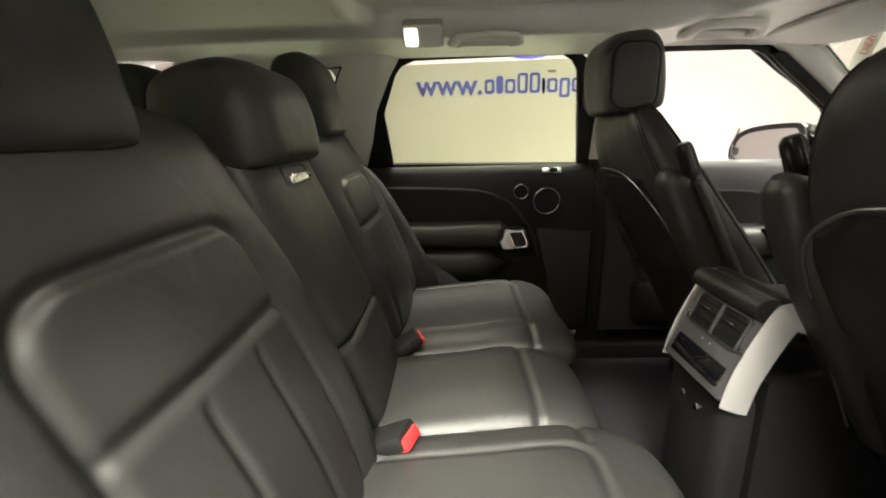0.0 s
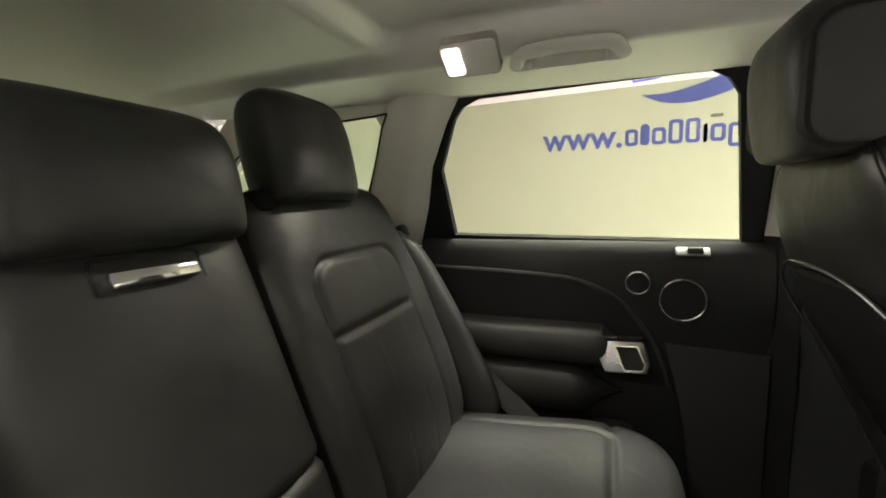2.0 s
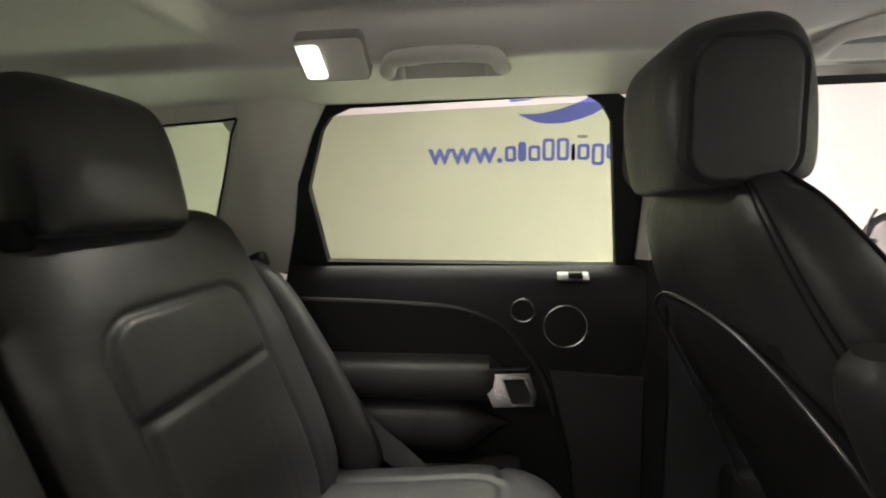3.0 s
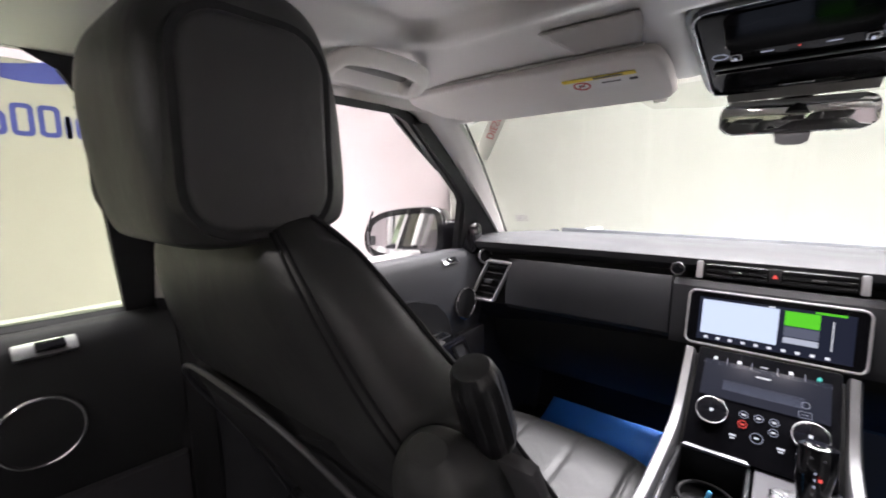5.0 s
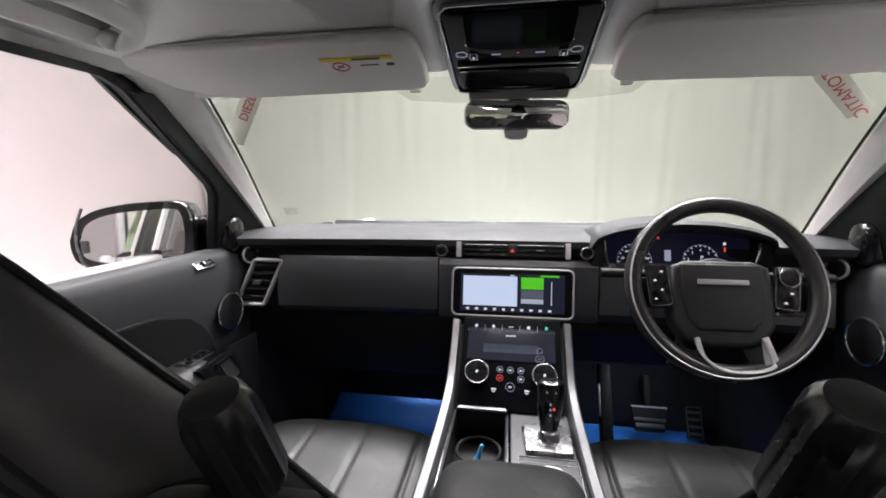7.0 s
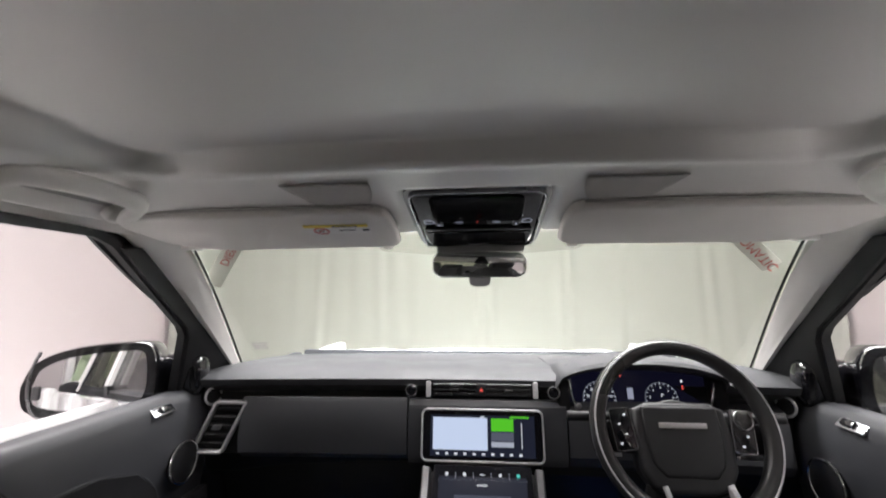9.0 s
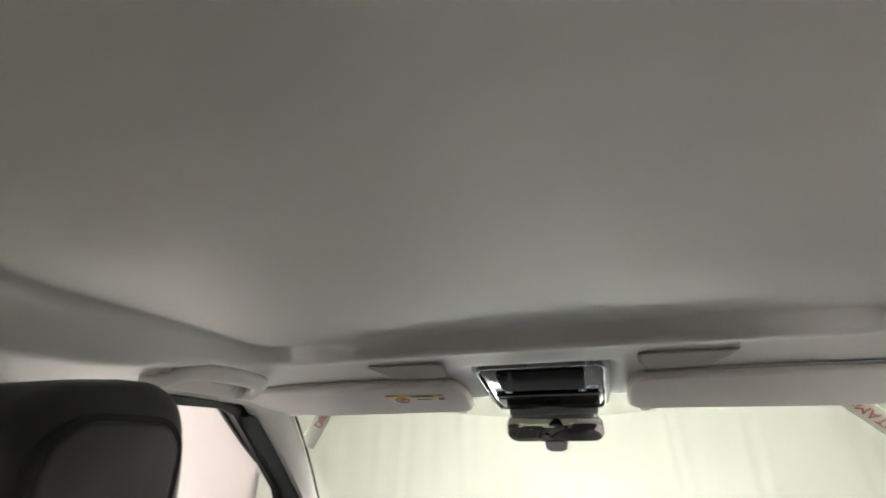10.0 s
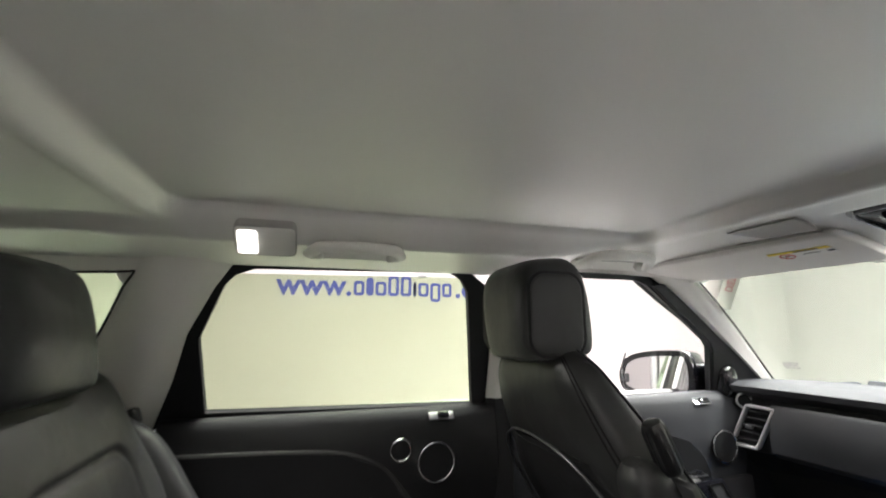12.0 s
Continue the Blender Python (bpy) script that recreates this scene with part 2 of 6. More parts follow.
def prism(outline, depth, m=None, bevel=0.0, segs=2):
    """A plate from an outline in x, y that reaches from z = 0 down to -depth."""
    bm = bmesh.new()
    top = [bm.verts.new((x, y, 0)) for x, y in outline]
    f = bm.faces.new(top)
    r = bmesh.ops.extrude_face_region(bm, geom=[f])
    bmesh.ops.translate(bm, vec=(0, 0, -depth), verts=[v for v in r["geom"] if isinstance(v, bmesh.types.BMVert)])
    bmesh.ops.recalc_face_normals(bm, faces=bm.faces)
    if bevel:
        es = [e for e in bm.edges if abs(e.verts[0].co.z - e.verts[1].co.z) < 1e-6]
        bmesh.ops.bevel(bm, geom=es, offset=bevel, segments=segs, profile=0.5, affect="EDGES")
    if m is not None:
        bm.transform(m)
    return bm


def round_rect(w, h, r, n=6):
    out = []
    for cx, cy, a0 in ((w / 2 - r, h / 2 - r, 0), (-w / 2 + r, h / 2 - r, 90), (-w / 2 + r, -h / 2 + r, 180), (w / 2 - r, -h / 2 + r, 270)):
        for i in range(n + 1):
            a = radians(a0 + 90 * i / n)
            out.append((cx + r * math.cos(a), cy + r * math.sin(a)))
    return out


def frame_bm(w, h, r, band, depth, m=None, n=6, bevel=0.0):
    """A rounded picture-frame ring in x, y with z from 0 to -depth."""
    a, b = round_rect(w, h, r, n), round_rect(w - 2 * band, h - 2 * band, max(r - band, 0.002), n)
    bm = bmesh.new()
    loops = [[bm.verts.new((x, y, z)) for x, y in o] for o, z in ((a, -bevel), (a, -depth), (b, -depth), (b, -bevel))]
    if bevel:
        a2, b2 = round_rect(w - 2 * bevel, h - 2 * bevel, max(r - bevel, 0.002), n), round_rect(w - 2 * band + 2 * bevel, h - 2 * band + 2 * bevel, max(r - band + bevel, 0.002), n)
        loops.append([bm.verts.new((x, y, 0)) for x, y in b2])
        loops.append([bm.verts.new((x, y, 0)) for x, y in a2])
    k = len(a)
    for i in range(len(loops)):
        p, q = loops[i], loops[(i + 1) % len(loops)]
        for j in range(k):
            bm.faces.new((p[j], p[(j + 1) % k], q[(j + 1) % k], q[j]))
    if m is not None:
        bm.transform(m)
    return bm


def smooth(a, b, x):
    t = min(1.0, max(0.0, (x - a) / (b - a)))
    return t * t * (3 - 2 * t)


def sup(c, n):
    return math.copysign(abs(c) ** (2 / n), c)


def pad(spine, n=44, exps=4.0, relief=None, per=10):
    """A stuffed body along a spine. spine rows: (y, z, width, thickness, x). The front (positive local normal) can carry relief(u, s)."""
    rows = bez([(y, z, x) for y, z, w, t, x in spine], per)
    wt = bez([(w, t, 0) for y, z, w, t, x in spine], per)
    rings, total = [], len(rows) - 1
    for i, p in enumerate(rows):
        d = rows[min(i + 1, total)] - rows[max(i - 1, 0)]
        dy, dz = d.x, d.y
        L = math.hypot(dy, dz) or 1
        ny, nz = dz / L, -dy / L
        w, t = max(wt[i].x, 0.004), max(wt[i].y, 0.004)
        ring = []
        for j in range(n):
            a = 2 * math.pi * j / n
            u = sup(math.cos(a), 2.3)
            v = math.copysign(max(0.0, 1 - abs(u) ** exps) ** (1 / (exps * 0.6)), math.sin(a))
            h = t / 2 * v
            if v > 0 and relief:
                h += relief(u * w / 2, i / total, p.y) * min(1, 3 * v)
            ring.append((p.z + u * w / 2, p.x + ny * h, p.y + nz * h))
        rings.append(ring)
    return skin(rings)


def pad_line(spine, u_of, per, exps, side, lift=0.0, i0=0.0, i1=1.0):
    """Points along a stuffed body, at the share u_of(s) of its half width, on its front (side 1) or back (-1)."""
    rows = bez([(y, z, x) for y, z, w, t, x in spine], per)
    wt = bez([(w, t, 0) for y, z, w, t, x in spine], per)
    total, out = len(rows) - 1, []
    for i, p in enumerate(rows):
        if not i0 <= i / total <= i1:
            continue
        d = rows[min(i + 1, total)] - rows[max(i - 1, 0)]
        L = math.hypot(d.x, d.y) or 1
        ny, nz = d.y / L, -d.x / L
        u = u_of(i / total)
        h = side * (wt[i].y / 2 * max(0.0, 1 - abs(u) ** exps) ** (1 / (exps * 0.6)) + lift)
        out.append((p.z + u * wt[i].x / 2, p.x + ny * h, p.y + nz * h))
    return out[::3] + out[-1:]


def sd_box(x, y, w, h, r):
    """Signed distance to a rounded rectangle of half sizes w, h."""
    qx, qy = abs(x) - w + r, abs(y) - h + r
    return math.hypot(max(qx, 0), max(qy, 0)) + min(max(qx, qy), 0) - r


def groove(d, width=0.006, depth=0.006):
    return -depth * math.exp(-(d / width) ** 2)


def lettering(name, text, size, m, mat, parent=None, depth=0.0005, align="CENTER", label="", bold=0.0):
    c = bpy.data.curves.new("lettering", "FONT")
    c.offset = bold
    c.body, c.size, c.extrude, c.align_x, c.align_y = text, size, depth, align, "BOTTOM_BASELINE"
    tmp = bpy.data.objects.new("lettering", c)
    scene.collection.objects.link(tmp)
    dg = bpy.context.evaluated_depsgraph_get()
    me = bpy.data.meshes.new_from_object(tmp.evaluated_get(dg))
    bpy.data.objects.remove(tmp)
    me.materials.clear()
    me.materials.append(mat)
    me.transform(m)
    ob = new(name, me)
    if parent:
        ob.parent = parent
    return tagged(ob, label)


def facing(o, right, up):
    """The pose with its x along right, its y along up, at o."""
    r = Vector(right).normalized()
    u = Vector(up)
    u = (u - r * u.dot(r)).normalized()
    z = r.cross(u)
    return Matrix(((r.x, u.x, z.x, o[0]), (r.y, u.y, z.y, o[1]), (r.z, u.z, z.z, o[2]), (0, 0, 0, 1)))


FLIP = Matrix.Diagonal((-1, 1, 1, 1))
# ---- the studio ----
ground = part("ground", rbox((6.4, 12, 0.1), 0, pose(0, 0.6, -0.05)), STUDIO_FLOOR)
tagged(ground, "grey polished studio floor under the car", "floor", kind="structure")
for nm, size, at in (("wall_left", (0.1, 12, 3.5), (-3.15, 0.6, 1.75)), ("wall_right", (0.1, 12, 3.5), (3.15, 0.6, 1.75)), ("wall_rear", (6.4, 0.1, 3.5), (0, -4.6, 1.75)), ("wall_front", (6.4, 0.1, 3.5), (0, 5.6, 1.75))):
    w = part(nm, rbox(size, 0, pose(*at)), WALL_PAINT)
    tagged(w, "plain white painted studio wall", "wall", kind="structure")
tagged(part("ceiling", rbox((6.4, 12, 0.1), 0, pose(0, 0.6, 3.45)), WALL_PAINT), "white studio ceiling", "ceiling", kind="structure")


def build_curtain():
    """Hung along the front wall and round both corners of the studio."""
    side, rad, wide = 0.05, 0.35, 2.70
    arc = rad * math.pi / 2
    total = 2 * (side + arc + wide)
    rings = []
    for k in range(9):
        z = 0.05 + 3.2 * k / 8
        row = []
        for i in range(900):
            u = total * (i / 899 - 0.5)
            e, a = (1 if u > 0 else -1), abs(u)
            if a < wide:
                p, n = Vector((a, 4.70, 0)), Vector((0, 1, 0))
            elif a < wide + arc:
                t = (a - wide) / rad
                n = Vector((math.sin(t), math.cos(t), 0))
                p = Vector((wide, 4.70 - rad, 0)) + n * rad
            else:
                p, n = Vector((wide + rad, 4.70 - rad - (a - wide - arc), 0)), Vector((1, 0, 0))
            f = noise.noise(Vector((u * 2.2, z * 0.15, 0))) * 2.2
            p += n * (0.0045 * (1 - 0.3 * k / 8) * math.sin(u * 19 + f * 4.5) + 0.005 * noise.noise(Vector((u * 9, z * 0.5, 3))))
            row.append((e * p.x, p.y, z))
        rings.append(row)
    ob = part("curtain", skin(rings, closed=False), CURTAIN)
    ob.modifiers.new("cloth thickness", "SOLIDIFY").thickness = 0.004
    return tagged(ob, "cream hanging curtain with loose vertical folds", "curtain")


build_curtain()


def wall_sign():
    """Lettering on the left wall, read from inside the car; the company's name stays plain bars."""
    sign = thing("wall_sign", "blue vinyl web address and crescent mark on the wall", "sign", at=(-3.098, 0, 0))
    z0, xh = 1.673, 0.118

    def word(text, y0, y1):
        ob = lettering("letters", text, 1.0, Matrix.Identity(4), BLUE_LETTER, sign, 0.003, "LEFT", bold=0.022)
        co = np.empty(len(ob.data.vertices) * 3)
        ob.data.vertices.foreach_get("co", co)
        lo, hi = co.reshape(-1, 3).min(0), co.reshape(-1, 3).max(0)
        k = (y1 - y0) / (hi[0] - lo[0])
        ob.data.transform(facing((0, y0, z0), (0, 1, 0), (0, 0, 1)) @ Matrix.Diagonal((k, xh / 0.50, 1, 1)) @ Matrix.Translation((-lo[0], 0, 0)))

    word("www.", -0.115, 0.455)
    for y, w, h, dz in ((0.475, 0.085, 1.0, 0), (0.575, 0.06, 1.25, 0), (0.65, 0.09, 1.0, 0), (0.755, 0.09, 1.4, 0), (0.86, 0.09, 1.4, 0), (0.965, 0.03, 1.0, 0), (1.01, 0.09, 1.0, 0), (1.115, 0.09, 1.35, -0.35), (1.22, 0.085, 1.0, 0)):
        o = [(x + w / 2, q + h * xh / 2 + dz * xh) for x, q in round_rect(w, h * xh, 0.026, 5)]
        i = [(x + w / 2, q + h * xh / 2 + dz * xh) for x, q in round_rect(w - 0.048, h * xh - 0.048, 0.010, 5)]
        part("name_bar", ring_between(o, i, 0.003, facing((0, y, z0), (0, 1, 0), (0, 0, 1))) if w > 0.07 else prism(o, 0.003, facing((0, y, z0), (0, 1, 0), (0, 0, 1))), BLUE_LETTER, sign)
    word(".co.uk", 1.34, 1.995)
    m = facing((0, 0, 0), (0, 1, 0), (0, 0, 1))
    low = bez([(0.576, 2.020, 0), (0.73, 1.956, 0), (0.917, 1.950, 0), (1.096, 1.996, 0), (1.217, 2.062, 0), (1.34, 2.17, 0)], 6)
    top = bez([(0.576, 2.022, 0), (0.767, 2.026, 0), (0.986, 2.082, 0), (1.127, 2.153, 0), (1.24, 2.25, 0)], 6)
    part("crescent", prism([(p.x, p.y) for p in low] + [(p.x, p.y) for p in top[::-1]], 0.003, m), BLUE_LETTER, sign)
    low = bez([(0.516, 2.113, 0), (0.689, 2.129, 0), (0.875, 2.189, 0), (1.02, 2.28, 0)], 6)
    top = bez([(0.480, 2.225, 0), (0.60, 2.27, 0), (0.78, 2.34, 0), (0.95, 2.38, 0)], 6)
    part("crescent", prism([(p.x, p.y) for p in low] + [(p.x, p.y) for p in top[::-1]], 0.003, m), BLUE_LETTER, sign)
    part("small_mark", prism([(y + 1.045, z + 1.845) for y, z in round_rect(0.075, 0.022, 0.010)], 0.003, m), GREY_METAL, sign, "small grey mark")
    return sign


# ---- the car's shell ----
def side_x(z):
    """Half width of the cabin's glass plane at height z."""
    return 0.757 - 0.27 * (z - 1.215)


def side_pose(x_off=0.0):
    """Local x = car's y, local y = height above the belt line, on the left glass plane."""
    return facing((-(side_x(1.215) + x_off), 0, 1.215), (0, 1, 0), (0.27, 0, 1))


REAR_GLASS = [(-0.036, 1.225), (-0.054, 1.39), (-0.008, 1.505), (0.015, 1.53), (0.055, 1.545), (0.515, 1.552), (0.548, 1.535), (0.568, 1.505), (0.605, 1.214)]
FRONT_GLASS = [(0.72, 1.202), (1.432, 1.195), (1.402, 1.35), (1.383, 1.372), (1.217, 1.483), (1.13, 1.54), (1.09, 1.552), (0.75, 1.552), (0.715, 1.52)]
QUARTER_GLASS = [(-0.295, 1.26), (-0.188, 1.500), (-0.205, 1.528), (-0.60, 1.49), (-0.78, 1.36), (-0.72, 1.26)]


def on_side(pts):
    s = 1 / math.cos(math.atan(0.27))
    return [(y, (z - 1.215) * s) for y, z in pts]


def ring_between(outer, inner, depth, m, bevel=0.0):
    """A plate with a hole: outer and inner outlines with the same number of points."""
    bm = bmesh.new()
    k = len(outer)
    loops = [[bm.verts.new((x, y, z)) for x, y in o] for o, z in ((outer, 0), (outer, -depth), (inner, -depth), (inner, 0))]
    for i in range(4):
        p, q = loops[i], loops[(i + 1) % 4]
        for j in range(k):
            bm.faces.new((p[j], p[(j + 1) % k], q[(j + 1) % k], q[j]))
    bm.transform(m)
    return bm


def grown(pts, d):
    """The outline moved outwards by d."""
    n, out = len(pts), []
    area = sum(pts[i][0] * pts[(i + 1) % n][1] - pts[(i + 1) % n][0] * pts[i][1] for i in range(n))
    s = 1 if area > 0 else -1
    for i in range(n):
        a, b, c = Vector(pts[i - 1]), Vector(pts[i]), Vector(pts[(i + 1) % n])
        e1, e2 = (b - a).normalized(), (c - b).normalized()
        n1, n2 = Vector((e1.y, -e1.x)) * s, Vector((e2.y, -e2.x)) * s
        t = (n1 + n2).normalized()
        out.append(tuple(b + t * (d / max(0.5, t.dot(n1)))))
    return out


def ceiling_z(x, y):
    """Height of the headlining, with its recessed centre panel."""
    ax = abs(x)
    z = 1.604 - 0.030 * smooth(0.455, 0.50, ax) * (1 - 0.95 * smooth(0.66, 0.92, y)) - 0.022 * smooth(0.50, 0.67, ax) * (1 - 0.6 * smooth(0.95, 1.2, y))
    z -= 0.030 * smooth(1.0, 1.26, y) + 0.012 * smooth(-0.25, -1.0, y)
    dx, dy = max(0, ax - 0.382), max(0, abs(y - 0.430) - 0.455 + (0.012 * max(0.0, 1 - (ax / 0.40) ** 2) if y > 0.430 else 0.0)) * 1.45
    d = math.hypot(dx, dy)
    z += 0.008 * smooth(0.80, 0.90, y) * (1 - smooth(0.94, 1.035, y))
    z += (0.026 + 0.006 * math.cos(min(1.5, 2.2 * ax)) - 0.008 * smooth(0.80, 0.90, y)) * (1 - smooth(0.056, 0.080, d))
    z += 0.016 * (1 - smooth(0.100, 0.128, ax)) * smooth(1.026, 1.044, y)
    return z - 0.005 * math.exp(-((d - 0.10) / 0.018) ** 2)


def build_headlining():
    nx, ny = 150, 240
    rows = []
    for j in range(ny + 1):
        y = -0.98 + 2.23 * j / ny
        wx = 0.675 - 0.06 * smooth(0.9, 1.3, y) - 0.10 * smooth(-0.2, -0.98, y)
        rows.append([(wx * (2 * i / nx - 1), y, ceiling_z(wx * (2 * i / nx - 1), y)) for i in range(nx + 1)])
    ob = part("ceiling", skin(rows, closed=False), LINING)
    mod = ob.modifiers.new("board", "SOLIDIFY")
    mod.thickness, mod.offset = 0.012, 1
    return tagged(ob, "pale grey woven headlining with recessed centre panel", "ceiling", kind="structure")


build_headlining()


def side_shell(flip):
    """Pillars, rails and sills of one side."""
    car = thing("pillar_trim_set", "pale pillar trims and black window surrounds of the cabin", "pillar trim", kind="structure")
    f = FLIP if flip else Matrix.Identity(4)

    def put(name, bm, mat, label=""):
        bm.transform(f)
        return part(name, bm, mat, car, label)

    # roof rail over the doors
    rail = []
    for y in [-0.95 + 2.12 * i / 40 for i in range(41)]:
        wx = 0.70 - 0.08 * smooth(0.9, 1.3, y) - 0.10 * smooth(-0.2, -0.98, y)
        zc = 1.572 - 0.012 * smooth(0.9, 1.3, y) - 0.005 * smooth(-0.2, -0.98, y)
        rail.append([(-wx + 0.03, y, zc + 0.02), (-wx + 0.01, y, zc - 0.002), (-wx - 0.01, y, zc), (-wx - 0.04, y, zc + 0.05), (-wx + 0.02, y, zc + 0.09)])
    put("roof_rail", skin(rail), TRIM)
    # A pillar: from the roof corner down to the dash
    inn = bez([(-0.600, 1.20, 1.575), (-0.612, 1.26, 1.553), (-0.668, 1.45, 1.425), (-0.748, 1.70, 1.235), (-0.80, 1.86, 1.13)], 8)
    outr = bez([(-0.650, 1.12, 1.575), (-0.668, 1.20, 1.532), (-0.686, 1.335, 1.446), (-0.706, 1.490, 1.340), (-0.746, 1.662, 1.222)], 8)
    rings = []
    for p, q in zip(inn, outr):
        mid = (p + q) / 2 + Vector((0.012, -0.016, 0.0))
        rings.append([p, (p + mid) / 2 + Vector((0.006, -0.008, 0)), mid, (q + mid) / 2 + Vector((0.006, -0.006, 0)), q, q + Vector((-0.05, 0.03, 0.02)), p + Vector((-0.05, 0.018, 0.02))])
    put("a_pillar_trim", skin(rings), TRIM)
    put("corner_seal", prism(on_side([(1.10, 1.560), (1.13, 1.540), (1.217, 1.487), (1.30, 1.44), (1.34, 1.47), (1.22, 1.60), (1.12, 1.61)]), 0.01, side_pose(0.022)), RUBBER)
    put("windscreen_seal", tube([p + Vector((0.009, -0.006, 0.004)) for p in inn[7:27]], 0.0030, 6, smooth_n=0), RUBBER)
    # B pillar: pale above the belt line, dark below
    for nm, mt, zs in (("b_pillar_trim", TRIM, (1.23, 1.35, 1.5, 1.56)), ("b_pillar_lower", PLASTIC, (0.55, 0.9, 1.1, 1.23))):
        rings = []
        for z in zs:
            x = -side_x(z) if z > 1.2 else -0.74
            rings.append([(x + 0.012, 0.642, z), (x + 0.030, 0.66, z), (x + 0.030, 0.70, z), (x + 0.012, 0.715, z), (x - 0.03, 0.715, z), (x - 0.03, 0.642, z)])
        put(nm, skin(rings), mt)
    # C pillar between the rear door and the quarter window
    rings = []
    for z, y0, y1 in ((1.20, -0.32, -0.14), (1.3, -0.272, -0.105), (1.4, -0.227, -0.080), (1.5, -0.182, -0.03), (1.56, -0.17, 0.01)):
        x = -side_x(z)
        rings.append([(x + 0.026, y0, z), (x + 0.050, y0 + 0.05, z), (x + 0.050, y1 - 0.055, z), (x + 0.040, y1 - 0.030, z), (x + 0.010, y1 + 0.004, z), (x - 0.02, y1 + 0.004, z), (x - 0.02, y0, z)])
    put("c_pillar_trim", skin(rings), TRIM)
    # quarter window surround
    q = on_side(QUARTER_GLASS)
    put("quarter_surround", ring_between(grown(q, 0.10), q, 0.04, facing((-side_x(1.215) + 0.03, 0, 1.215), (0, 1, 0), (0.27, 0, 1))), TRIM)
    seal = facing((-side_x(1.215) + 0.022, 0, 1.215), (0, 1, 0), (0.27, 0, 1))
    put("quarter_seal", tube([seal @ Vector((u, v, 0.009)) for u, v in (q[4], q[3], q[2], q[1], q[0])], 0.0026, 6, smooth_n=3), RUBBER)
    # lower load bay side and rear wheel arch
    put("d_pillar_trim", rbox((0.14, 0.20, 0.46), 0.02, pose(-0.66, -0.95, 1.42)), TRIM)
    put("load_bay_side", rbox((0.10, 0.85, 0.75), 0.03, pose(-0.74, -0.63, 0.87)), CARPET_PANEL)
    put("kick_panel", rbox((0.04, 0.62, 0.78), 0.01, pose(-0.745, 1.80, 0.83)), CARPET)
    put("sill", rbox((0.16, 2.2, 0.12), 0.03, pose(-0.76, 0.75, 0.50)), PLASTIC)
    pane = prism(grown(q, 0.012), 0.004, facing((-side_x(1.215) - 0.012, 0, 1.215), (0, 1, 0), (0.27, 0, 1)))
    ob = put("quarter_pane", pane, PANE_QUARTER, "lightly tinted quarter glass")
    ob.visible_shadow = False
    return car


for fl in (False, True):
    side_shell(fl)


